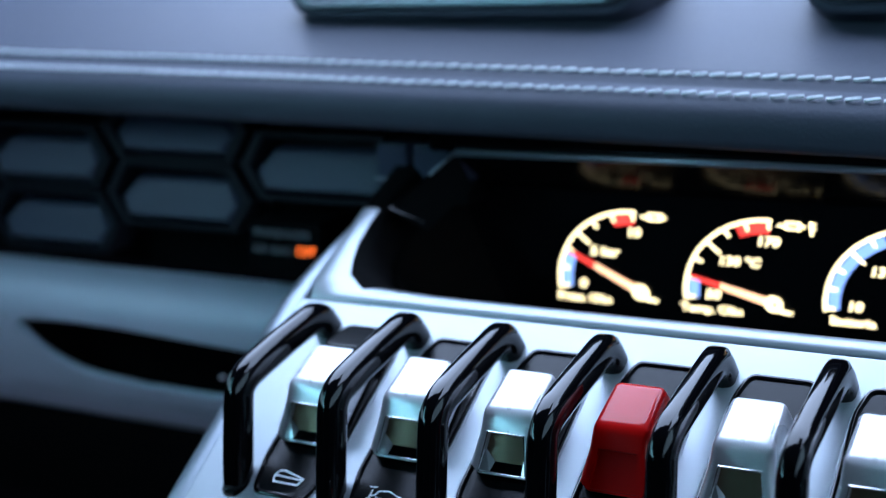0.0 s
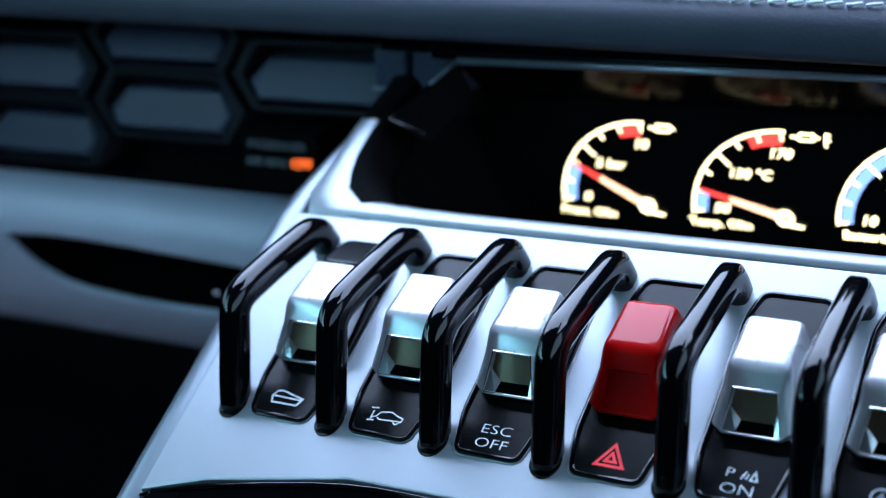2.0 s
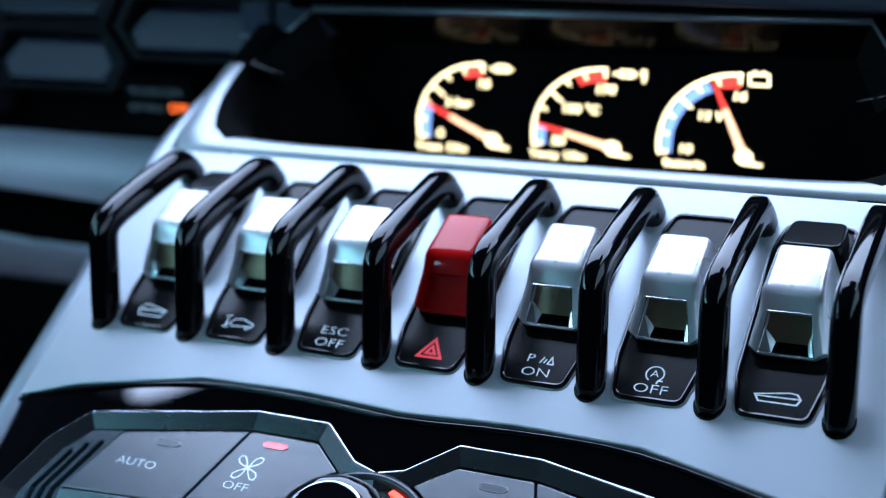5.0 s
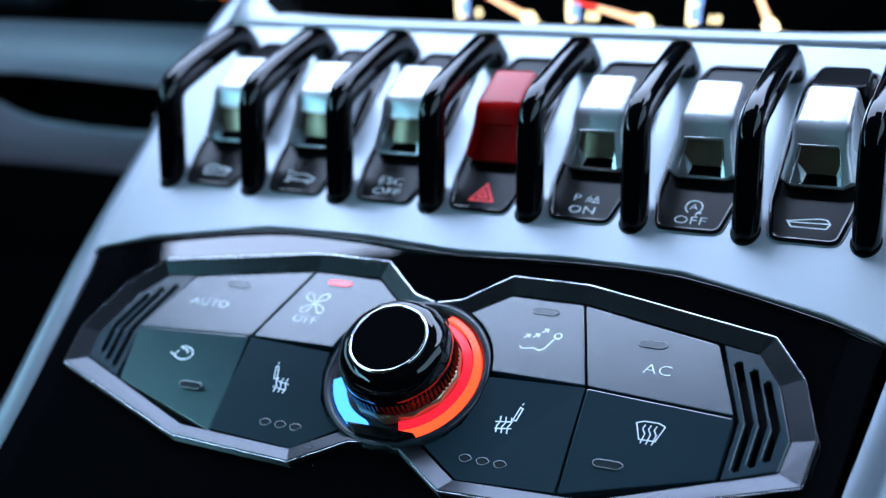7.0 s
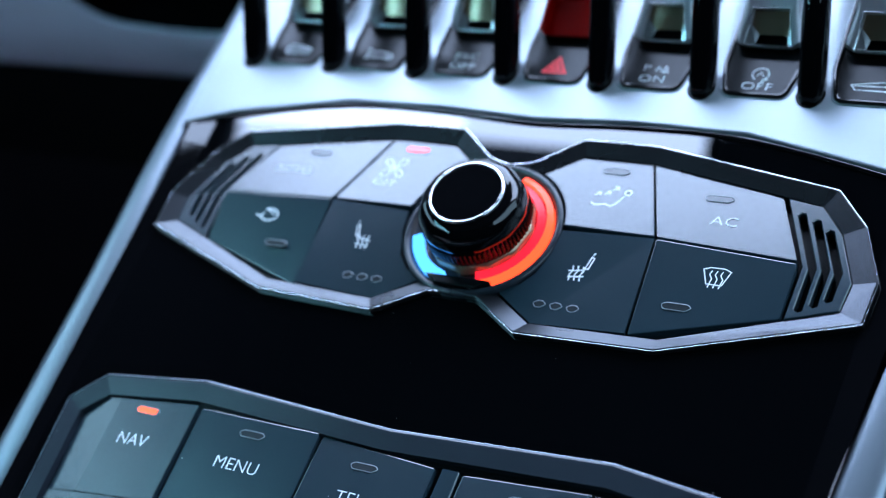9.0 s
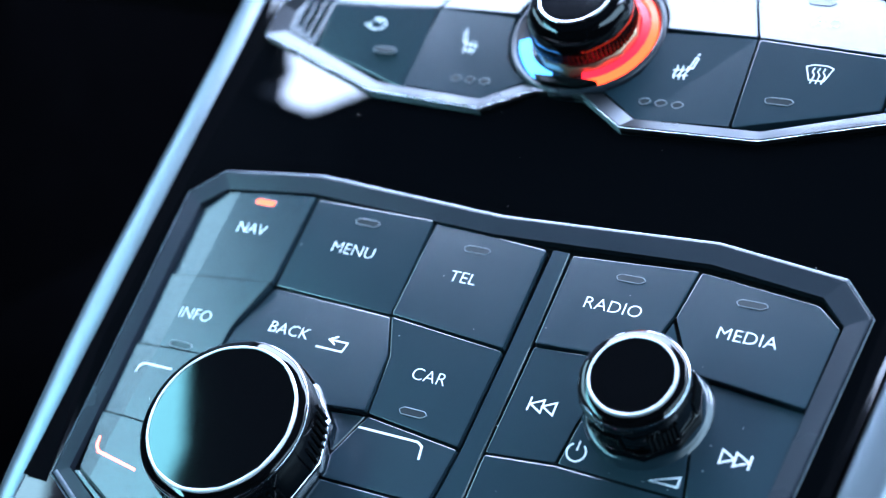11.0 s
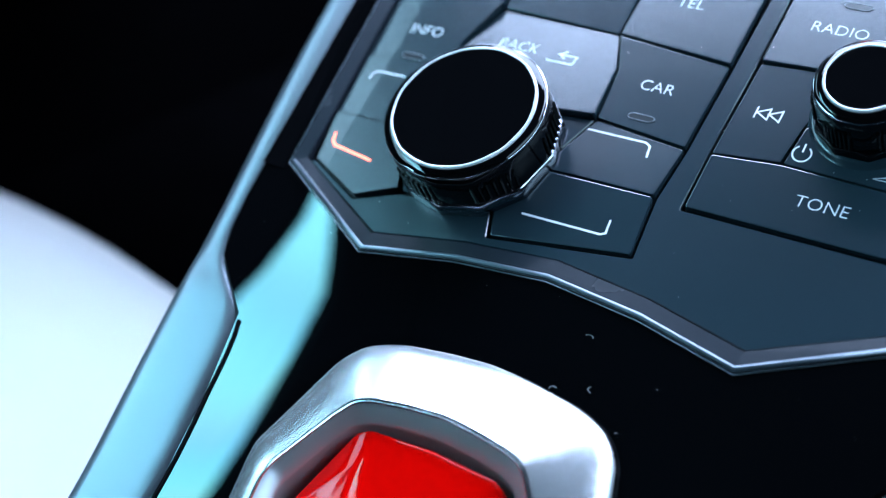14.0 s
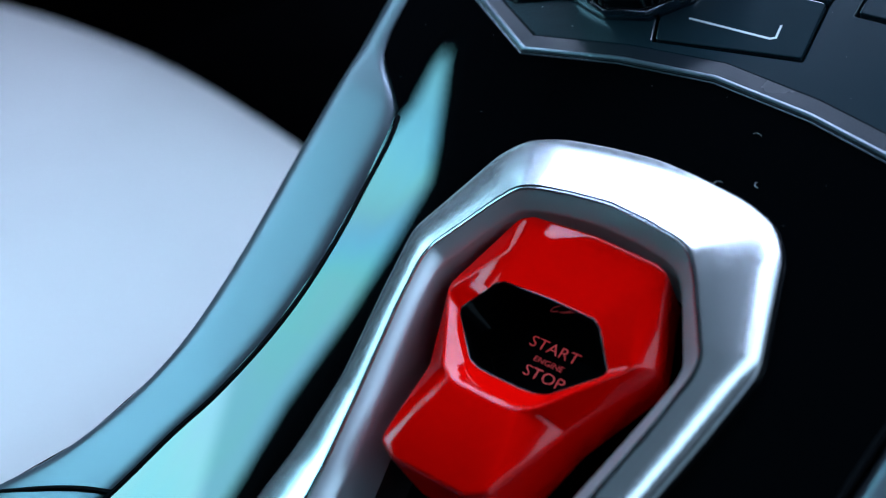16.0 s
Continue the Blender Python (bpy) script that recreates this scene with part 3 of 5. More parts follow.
for s in (-1, 1):
    flank = [(s * 119, 136), (s * 119, 60), (s * 118, 30), (s * 104, -113), (s * 97, -170), (s * 93, -222), (s * 88, -258), (s * 88, -287), (s * 96, -314), (s * 108, -333)]
    outer = [(s * 120.4, 178), (s * 126, 157), (s * 130, 136), (s * 128.6, 108), (s * 126.8, 78), (s * 124.6, 30), (s * 119.2, -20), (s * 114.9, -70), (s * 110.8, -113), (s * 102.2, -170), (s * 96, -219), (s * 91, -258), (s * 91, -287), (s * 99, -314), (s * 111, -333), (s * 126, -350), (s * 150, -368)]
    inner = [(s * 119.4, 178), (s * 120.8, 157), (s * 121.4, 136), (s * 120.3, 108), (s * 119.3, 78), (s * 115.6, 30), (s * 107.6, -34), (s * 100.4, -113), (s * 95, -168), (s * 90, -186), (s * 74.5, -200), (s * 69, -225), (s * 66, -248),
             (s * 66, -268), (s * 69, -288), (s * 73, -302), (s * 79, -326), (s * 89, -347), (s * 106, -368), (s * 136, -388)]
    if s > 0:
        inner = inner[:8] + [(95.5, -170)] + [(x + 0.3, y) for x, y in F_WIDE[5:]]
    rims = []
    for line in (outer, inner):
        curve = smooth_path([(x, y, 0) for x, y in line], 6)
        rims.append(lambda y, c=curve: next((p.x + (q.x - p.x) * (p.y - y) / max(1e-6, p.y - q.y) for p, q in zip(c, c[1:]) if q.y <= y <= p.y), c[0].x if y > c[0].y else c[-1].x))
    stations = [176 - 6 * k for k in range(6)] + [136 - 12 * k for k in range(25)] + [-160 - 3 * k for k in range(1, 68)]
    rows = []
    for y in stations:
        xo, xi = rims[0](y), rims[1](y) + s * 0.7
        wide = abs(xo - xi)
        crown = min(1.2, 0.1 + 0.05 * wide)
        lay = 0.07 * max(0.0, wide - 9) - 0.4 * min(1.0, max(0.0, (13 - wide) / 3))
        face = [(xo + (xi - xo) * u, y, lay * (0.5 - u) - 0.75 * max(0.0, 1 - u * wide / 2.6) ** 1.6 - min(1.2, 0.1 * max(0.0, wide - 11)) * max(0.0, 1 - (1 - u) * wide / 3.2) ** 1.6 - 2.0 - 0.02 * max(0, -150 - y) + crown * (1 - abs(2 * u - 1) ** (2.0 if wide < 9 else min(9.0, 2.4 + 0.8 * (wide - 9))))) for u in (0, 0.02, 0.05, 0.1, 0.16, 0.25, 0.4, 0.6, 0.75, 0.84, 0.9, 0.95, 0.98, 1)]
        rows.append([(xo, y, -10)] + face + [(xi, y, -10)])
    part("side_rail", loft(rows), RAIL, console, "satin silver edge rail", smooth=50, soft=True)
    gap = [(rims[1](y) - s * 0.3, y, -1.5) for y in range(-202, -345, -4)]
    part("rail_gap", tube(gap, 0.75, 6), DASH_BLACK, console, "dark gap beside the rail")
    end = smooth_path([(s * 79.5, -321, -4.6), (s * 88, -324.2, -4.3), (s * 97, -328.6, -4.3), (s * 109, -335.5, -4.6)], 5)
    part("rail_joint", tube(end, 0.8, 6), DASH_BLACK, console, "dark joint across the rail")
    skirt = [[(x, y, -6) for x, y in outer], [(x - s * 2, y, -40) for x, y in outer], [(x - s * 14, y, -170) for x, y in outer], [(x - s * 20, y, -330) for x, y in outer]]
    part("flank", loft(skirt, closed=False), DASH_BLACK, console, smooth=60)
    strip = [(114.6, 40), (113.4, 30), (108, -34), (100.4, -113), (96.4, -156)]
    inner_edge = [(106, 40), (105, 30), (102, -34), (98, -113), (89, -156)]
    part("fascia_edge", loft([[(s * x, y, -0.5) for x, y in strip], [(s * x, y, -1.35) for x, y in inner_edge]], closed=False), GLOSS, console)

# ---- toggle switches and their guard bars ----
def guard_bar():
    """A cast bar that rises from its foot to an elbow, runs back and dips into the plate; its own origin at the foot."""
    bar = thing("switch_guard", "glossy black curved guard bar between toggle switches", "guard bar", group="guard bars on the switch plate")
    path = smooth_path([(0, 0.5, -2), (0, 5, 4.3), (0, 11, 11.6), (0, 15.4, 17.0), (0, 17.4, 19.0), (0, 20, 20.0), (0, 23.4, 19.8), (0, 28, 18.5), (0, 38, 15.2), (0, 48, 11.6), (0, 52.6, 9.8), (0, 55.8, 7.6), (0, 57.6, 4.0), (0, 58.6, -3)], 3)
    rings = []
    for i, p in enumerate(path):
        d = (path[min(i + 1, len(path) - 1)] - path[max(i - 1, 0)]).normalized()
        n = Vector((1, 0, 0)).cross(d)
        f = i / (len(path) - 1)
        wide, high = 3.5 - 0.3 * math.sin(math.pi * f), 4.2
        # a flat-topped section with chamfered shoulders
        half = [(0.0, 1.0), (0.42, 1.0), (0.58, 0.94), (0.90, 0.56), (1.0, 0.36), (1.0, -0.5), (0.8, -0.85), (0.3, -1.0)]
        loop = half + [(-u, w) for u, w in reversed(half[1:])]
        rings.append([p + Vector((wide * u, 0, 0)) + n * high * w for u, w in loop])
    part("bar", loft(rings), GUARD, bar, smooth=60, soft=True)
    part("gasket", slab([(3.9 * math.cos(a), 1.0 + 4.9 * math.sin(a)) for a in [2 * math.pi * j / 20 for j in range(20)]], -1, 0.25, 0.1, 1), PLATE, bar)
    return bar


first = guard_bar()
first.matrix_world = RAMP @ pose(-3.5 * PITCH * MM, 66.5 * MM, 0)
for i in range(1, 8):
    copy_thing(first, RAMP @ pose((i - 3.5) * PITCH * MM, 66.5 * MM, 0))


def toggle(x, red):
    """A rocker on its black plate: crowned top, sloping front with a smoked insert; its own origin at the plate's middle."""
    sw = thing("toggle_switch", "red gloss toggle switch on a black plate" if red else "satin chrome toggle switch on a black plate", "toggle switch",
               (x, 94, 0), group="toggle switches")
    rim = rounded([(-8.6, -28.8), (8.6, -28.8), (11, -17), (11, 24), (8.6, 31.8), (-8.6, 31.8), (-11, 24), (-11, -17)], 2.6, 4)
    part("plate_rim", slab(rim, -3, 0.9, 0.5, 2, holes=[shrunk(rim, 1.3)]), GLOSS, sw, smooth=45)
    part("plate_line", tube([(x, y, 0.05) for x, y in shrunk(rim, -0.3)], 0.3, 6, closed=True), SILVER, sw, "thin bright outline", smooth=60)
    part("plate", slab(shrunk(rim, 1.2), -3, 0.25, 0), PLATE, sw)
    if abs(x) > 80:
        part("rear_stop", slab(rounded([(-7.6, 18), (7.6, 18), (6.9, 30.6), (-6.9, 30.6)], 2.4, 3), -2, lambda a, b: 8.6 - 0.4 * (b - 18), 0.8, 3), PLATE, sw, smooth=45)
    paint = RED if red else CHROME
    # front face from the crest down to the toe, flared at the foot, with its window
    crest, toe = Vector((7.3, 0.0, 13.1)), Vector((9.6, -13.0, 2.2))
    inward = Vector((0, 0.61, -0.79))

    def on(f, half, deep=0.0):
        p = crest.lerp(toe, f) + inward * deep
        return Vector((half, p.y, p.z))
    sunk = 0.7 if red else 1.6
    bm = bmesh.new()
    ring = {}
    for side in (-1, 1):
        for n, p in (("back", (6.6, 15.4, 12.0)), ("crest", crest), ("waist", on(0.38, 7.7)), ("toe", on(0.80, 9.3)), ("low", (7.2, 17.4, 1.0)), ("heel", (9.5, -9.6, 1.6)), ("tip", on(0.945, 6.6)), ("sole", (6.6, -11.4, 1.2)),
                     ("w0", on(0.33, 5.0)), ("w1", on(0.915, 6.5)), ("d0", on(0.35, 4.8, sunk)), ("d1", on(0.91, 6.3, sunk))):
            ring[n, side] = bm.verts.new((side * p[0], p[1], p[2]))
    v = lambda n, side: ring[n, side]
    for a, b in (("back", "crest"), ("tip", "sole"), ("low", "back"), ("crest", "w0"), ("w1", "tip"), ("w0", "d0"), ("d1", "w1")):
        bm.faces.new((v(a, -1), v(a, 1), v(b, 1), v(b, -1)))
    if red:
        bm.faces.new((v("d0", -1), v("d0", 1), v("d1", 1), v("d1", -1)))
    for side in (-1, 1):
        bm.faces.new([v(n, side) for n in ("crest", "waist", "w0")])
        bm.faces.new([v(n, side) for n in ("waist", "toe", "tip", "w1", "w0")])
        bm.faces.new([v(n, side) for n in ("toe", "heel", "sole", "tip")])
        bm.faces.new([v(n, side) for n in ("w0", "w1", "d1", "d0")])
        bm.faces.new([v(n, side) for n in ("back", "crest", "waist", "low")])
        bm.faces.new([v(n, side) for n in ("waist", "toe", "heel", "low")])
    bmesh.ops.recalc_face_normals(bm, faces=bm.faces)
    keep = []
    for e in bm.edges:
        names = {n for n, side in ring if ring[n, side] in e.verts}
        if names in ({"back", "crest"}, {"crest", "waist"}, {"waist", "toe"}, {"back"}, {"crest"}, {"low", "back"}):
            keep.append(e)
    bmesh.ops.bevel(bm, geom=keep, offset=1.8, segments=5, affect="EDGES", profile=0.5, clamp_overlap=False)
    part("lever", bm, paint, sw, smooth=50, soft=True)
    if not red:
        # behind the window: a smoked back bowed across, a dark floor below it and a bright facet in each lower corner
        span = (-1, -0.85, -0.6, -0.3, 0, 0.3, 0.6, 0.85, 1)
        rows = []
        for i in range(7):
            f = i / 6
            rows.append([on(0.35 + 0.40 * f, (4.85 + 0.75 * f) * w, 1.5 + 0.4 * f - 0.35 * (1 - w * w)) for w in span])
        part("insert", loft(rows, closed=False), SMOKE, sw, "smoked polished insert", smooth=40)
        # the floor's middle is black to paint a dark reflection in polished metal
        floor = [[on(0.75, x, 1.85) for x in (-2.9, 0.5, 4.6)], [on(0.91, x, 0.35) for x in (-3.5, 0.5, 5.3)]]
        part("floor_reflection", loft(floor, closed=False), GLOSS, sw, smooth=40)
        for side, low, high in ((-1, 3.5, 2.9), (1, 5.3, 4.6)):
            corner = [[on(0.56, side * 5.6, 0.9), on(0.905, side * 6.4, 0.1)], [on(0.75, side * high, 1.8), on(0.91, side * low, 0.3)]]
            part("corner_facet", loft(corner, closed=False), FLOOR, sw, "bright corner facet")
        lit = [on(0.325, -5.05, -0.05), on(0.92, -6.6, -0.05), on(0.92, 6.6, -0.05), on(0.325, 5.05, -0.05)]
        part("window_edge", tube(lit, 0.2, 6, closed=True), BRIGHT, sw, "bright polished edge")
    part("pivot", loft([[(-8.6, -9, 1.6), (8.6, -9, 1.6), (8.8, -9, 0), (-8.8, -9, 0)], [(-6, 16, 4), (6, 16, 4), (7, 17, 0), (-7, 17, 0)]]), PLATE, sw)
    return sw


switches = [toggle((i - 3) * PITCH, i == 3) for i in range(7)]
MARK_Y, MARK_Z = -22.4, 0.29
TILT = 0.0


def mark(i, dy=0.0):
    return local(0, MARK_Y + dy, MARK_Z, TILT), switches[i]


m, sw = mark(0)
m = m @ Matrix.Scale(0.84, 4)
window = [(-5.6, 0.3), (-4.6, 2.2), (-2.8, 2.6), (5.4, 0.6), (4.2, -2.0), (-4.8, -2.0), (-5.6, 0.3)]
ribbon([window, [(-5.2, 0.4), (5.0, 0.1)]], 0.5, m, PRINT, sw)
m, sw = mark(1)
m = m @ Matrix.Scale(0.74, 4)
ribbon([[(-6, -1.2), (-4, -0.6), (-2.8, 1.4), (1.2, 2.0), (4.4, 0.6), (6.2, 0.2), (6.0, -1.4), (4.8, -1.2), (3.4, -1.3), (-2.2, -1.6), (-3.4, -1.0)],
        [(-7.2, 2.6), (-4.2, 2.9)], [(-6.8, -2.4), (-4.2, -2.2)], arc(4.2, -1.5, 1.0, 180, 360, 6), [(-5.6, 1.6), (-5.6, -1.9)]], 0.5, m, PRINT, sw)
m, sw = mark(2, 1.6)
letters("ESC", 3.8, m, PRINT, sw, wide=1.35)
m, sw = mark(2, -2.4)
letters("OFF", 3.8, m, PRINT, sw, wide=1.35)
m, sw = mark(3)
tri = lambda r: [(r * math.cos(radians(90 + 120 * k)), r * math.sin(radians(90 + 120 * k)) - 0.4) for k in (0, 1, 2, 0)]
ribbon([tri(3.9), tri(1.5)], 0.75, m, RED_PRINT, sw, label="red warning triangle")
m, sw = mark(4, 1.7)
m = m @ Matrix.Scale(0.74, 4)
letters("P", 4.6, m @ pose(-3.4, 0, 0), PRINT, sw, wide=1.3)
ribbon([[(0.2, -1.4), (1.4, 1.2)], [(1.6, -1.4), (2.4, 0.4)], [(5.2, -1.6), (3.0, -1.6), (4.1, 1.4), (5.2, -1.6)]], 0.5, m, PRINT, sw)
m, sw = mark(4, -2.4)
letters("ON", 3.7, m, PRINT, sw, wide=1.35)
m, sw = mark(5, 2.0)
m = m @ Matrix.Scale(0.8, 4)
letters("A", 3.6, m, PRINT, sw, wide=1.2)
ribbon([arc(0, 0, 2.8, -60, 240, 18), [(1.2, -3.6), (1.5, -2.3), (3.0, -2.4)]], 0.5, m, PRINT, sw)
m, sw = mark(5, -2.6)
letters("OFF", 3.8, m, PRINT, sw, wide=1.35)
m, sw = mark(6)
m = m @ Matrix.Diagonal((0.98, 0.7, 1, 1))
ribbon([[(-x, y) for x, y in window], [(-5.0, 0.1), (5.2, 0.4)]], 0.5, m, PRINT, sw)


# ---- climate panel ----
def half(points):
    """A symmetrical outline from its right-hand points, taken from the top middle clockwise."""
    return [(-x, y) for x, y in reversed(points) if x > 0] + [p for p in points]


def climate_z(x, y):
    return 1.1 - (0.075 * (y - 13.5) if y > 13.5 else 0.105 * (13.5 - y)) - 0.002 * abs(x)


climate = thing("climate_panel", "bow-tie shaped grey climate control panel", "climate control")
C_IN = [(0, 29), (9.5, 31.5), (20, 40), (40, 39.8), (87, 31.6), (93.5, 23.5), (99, 9), (98, 0.5), (57.5, -14.8), (23.2, -16), (9, -7), (0, -6.5)]
c_inner = C_IN + [(-x, y) for x, y in reversed(C_IN[1:-1])]


def dished(outline, inset, top, bottom, floor_z):
    """A rim that stands proud of the fascia and falls inwards."""
    k = 0.5
    a, b, c = outline, shrunk(outline, k), inset
    return loft([[(x, y, -3) for x, y in a], [(x, y, top - 0.15) for x, y in a], [(x, y, top) for x, y in b], [(x, y, bottom) for x, y in c], [(x, y, floor_z) for x, y in c]], caps=False)


part("rim", dished(c_outer, c_inner, 0.3, -1.2, -5.0), RIM, climate, "satin gunmetal rim")
part("edge_line", tube([(x, y, 0.05) for x, y in shrunk(c_outer, 0.1)], 0.15, 6, closed=True), CHROME_LINE, climate, "thin bright edge line")
part("backing", slab(shrunk(c_inner, -1), -7, -4.4), PLATE, climate)
KNOB_Y = 11.0


def key(name, poly, mat, parent, zf, gap=0.28, r=0.8, depth=3.4, bevel=0.35):
    p = rounded(shrunk(poly, gap), r, 3)
    return part(name, slab(p, lambda x, y: zf(x, y) - depth, zf, bevel, 2), mat, parent, smooth=35)


right_keys = {
    "upper_in": [(40, 39.4), (48.6, 14)] + [(23.0 * math.cos(radians(a)), KNOB_Y + 23.0 * math.sin(radians(a))) for a in (8, 18, 28, 38, 48, 58, 64)] + [(19.6, 39.4)],
    "upper_out": [(40, 39.4), (77, 32.4), (85.6, 12), (48.6, 14)],
    "lower_out": [(48.6, 14), (85.6, 12), (85, -4.2), (49, -14.6)],
    "lower_in": [(48.6, 14), (49, -14.6), (23.4, -15.6), (9.4, -6.6), (16.5, -4.8), (20, -0.8), (22.3, 6), (23.0, 13)],
}
for s in (1, -1):
    for n, poly in right_keys.items():
        p = [(s * x, y) for x, y in poly]
        if n != "lower_in":
            tilt = 0.08 if n == "lower_out" and s < 0 else 0.0
            key("key", p, KEY, climate, lambda x, y, k=tilt: climate_z(x, y) + k * (y - 8))
            continue
        # this key is creased from corner to corner
        slope = lambda x, y, s=s: climate_z(x, y) + 0.035 * max(0.0, 29.6 * (s * x - 23.4) - 25.2 * (y + 15.6)) / 38.9
        whole = shrunk(p, 0.28)
        k = part("key", slab([whole[0]] + whole[2:], lambda x, y: climate_z(x, y) - 3.4, climate_z), KEY, climate)
        part("key_facet", slab(whole[:3], lambda x, y: climate_z(x, y) - 3.4, slope), KEY, k)
    # outer grille: a gunmetal plate with three bowed slots over a black bed
    base = [(77.5, 33.0), (87, 31.4), (93.4, 23.4), (98.9, 9), (97.9, 0.6), (85.4, -4.2), (86.0, 12)]
    part("grille_back", slab([(s * x, y) for x, y in base], -7, -4.6), CARPET, climate)
    slots = []
    for top, mid, low in (((82.3, 28.0), (88.7, 12), (88.2, -0.6)), ((86.4, 26.4), (91.9, 12), (91.4, 1.2)), ((90.2, 23.6), (95.0, 11.5), (94.4, 3.2))):
        pts = [Vector(q) for q in (top, mid, low)]
        u, w = (pts[1] - pts[0]).normalized(), (pts[2] - pts[1]).normalized()
        n1, n2 = Vector((u.y, -u.x)), Vector((w.y, -w.x))
        m = (n1 + n2).normalized()
        r = 0.95
        ring = [pts[0] + r * n1, pts[1] + r * m, pts[2] + r * n2, pts[2] + 0.6 * r * w, pts[2] - r * n2, pts[1] - r * m, pts[0] - r * n1, pts[0] - 0.6 * r * u]
        slots.append([(s * q.x, q.y) for q in ring])
    part("grille", slab([(s * x, y) for x, y in shrunk(base, 0.15)], -4, lambda x, y: -0.7 - 0.01 * abs(y - 12), 0.25, 1, holes=slots), KEY, climate, "dark grey grille with three slots")


def lamp_slot(x, y, zf, parent, mat, tilt=0.0, wide=7.8):
    """A small long lens sunk into a key."""
    w = wide / 2
    p = rounded([(-w, 0.2), (-w + 1.2, 1.0), (w - 1.0, 1.0), (w, 0.2), (w - 1.4, -0.9), (-w + 0.8, -0.9)], 0.4, 2)
    ob = part("lamp_lens", slab(p, -0.4, 0.16, 0.1, 1), mat, parent)
    ob.matrix_basis = pose(x * MM, y * MM, zf(x, y) * MM, tilt)
    rim = part("lens_rim", tube([(a, b, 0.12) for a, b in p], 0.13, 5, closed=True), DIM, parent)
    rim.matrix_basis = ob.matrix_basis
    return ob


LAMP_RED = material("lit_red_lens", (0.8, 0.06, 0.08), 0.4, emit=2.2, emit_colour=(1.0, 0.10, 0.14))
LAMP_OFF = material("unlit_grey_lens", (0.022, 0.026, 0.03), 0.25)


def ctilt(y):
    return -4.3 if y > 13.5 else 6.0


for x, y, lit in ((-61.5, 31, 0), (-30.8, 36, 1), (-60.4, -3, 0), (30.6, 35.2, 0), (61, 29.4, 0), (59.3, -4.8, 0)):
    lamp_slot(x, y, climate_z, climate, LAMP_RED if lit else LAMP_OFF, ctilt(y))
for s in (-1, 1):
    for k in (-1, 0, 1):
        lamp_slot(s * 28.8 + k * 4.6, -9.6, climate_z, climate, LAMP_OFF, 6.0, 3.6)


def cmark(x, y):
    return local(x, y, climate_z(x, y) + 0.06, ctilt(y))


letters("AUTO", 3.5, cmark(-67.4, 23.4), PRINT, climate, wide=1.3)
letters("AC", 4.3, cmark(64.3, 22), PRINT, climate, wide=1.25)
letters("OFF", 3.4, cmark(-35.6, 22.2), PRINT, climate, wide=1.3)
petal = [(0.3, 0.2), (0.5, 1.6), (1.1, 3.0), (2.2, 3.7), (3.2, 3.4), (3.3, 2.4), (2.4, 1.5), (1.3, 0.8), (0.3, 0.2)]
fan = [[(x * c - y * d, x * d + y * c) for x, y in petal] for c, d in ((1, 0), (0, 1), (-1, 0), (0, -1))]
ribbon(fan, 0.4, cmark(-35.1, 28.2), PRINT, climate)
ribbon([arc(0.6, 0, 3.0, -150, 120, 16, 2.0), [(-3.6, -0.4), (-2.0, -1.0), (-1.2, 0.5)], [(-1.0, 1.7), (1.6, 0.9), (2.0, 0.1)]], 0.45, cmark(-67.7, 6), PRINT, climate)


def seat_mark(flip):
    f = -1 if flip else 1
    pts = [[(f * 3.4, 6.2), (f * 3.0, 5.4)], [(f * 2.6, 4.6), (f * 3.6, 4.2), (f * 2.6, -0.2), (f * 1.4, -0.2), (f * 2.6, 4.6)],
           [(f * 1.6, -0.8), (f * -4.2, -1.6)], [(f * 1.8, -3.2), (f * -3.8, -4.0)]]
    for k in range(3):
        x = -3.0 + 1.9 * k
        pts.append([(f * x, 0.6), (f * (x + 0.4), -1.4), (f * (x - 0.4), -3.0), (f * x, -5.2)])
    return pts


ribbon(seat_mark(True), 0.45, cmark(-34.2, 3.0) @ Matrix.Scale(0.76, 4), PRINT, climate)
ribbon(seat_mark(False), 0.5, cmark(31.9, 2.4) @ Matrix.Scale(0.76, 4), PRINT, climate)
flow = [[(-5.6, -2.4), (-4.4, -3.2), (-1.0, -2.6), (1.0, -3.2), (2.4, -2.2), (4.2, 1.6)], arc(5.0, 3.0, 1.1, 0, 360, 10)]
for x, y in ((-4.4, 1.6), (-1.6, 2.2), (0.6, 4.4)):
    flow.append([(x - 0.9, y - 0.9), (x + 0.6, y + 0.5)])
    flow.append([(x - 0.6, y + 0.6), (x + 0.8, y + 0.6), (x + 0.7, y - 0.7)])
ribbon(flow, 0.5, cmark(32.2, 25.6) @ Matrix.Scale(0.85, 4), PRINT, climate)
screen_mark = [[(-5, 2.6), (-2.6, 3.6), (2.6, 3.6), (5, 2.6), (2.8, -3.2), (-2.8, -3.2), (-5, 2.6)]]
for x in (-1.8, 0.2, 2.2):
    screen_mark.append([(x, 2.4), (x - 0.6, 0.8), (x + 0.5, -0.9), (x - 0.2, -4.6)])
ribbon(screen_mark, 0.45, cmark(66.8, 5) @ Matrix.Scale(0.7, 4), PRINT, climate)

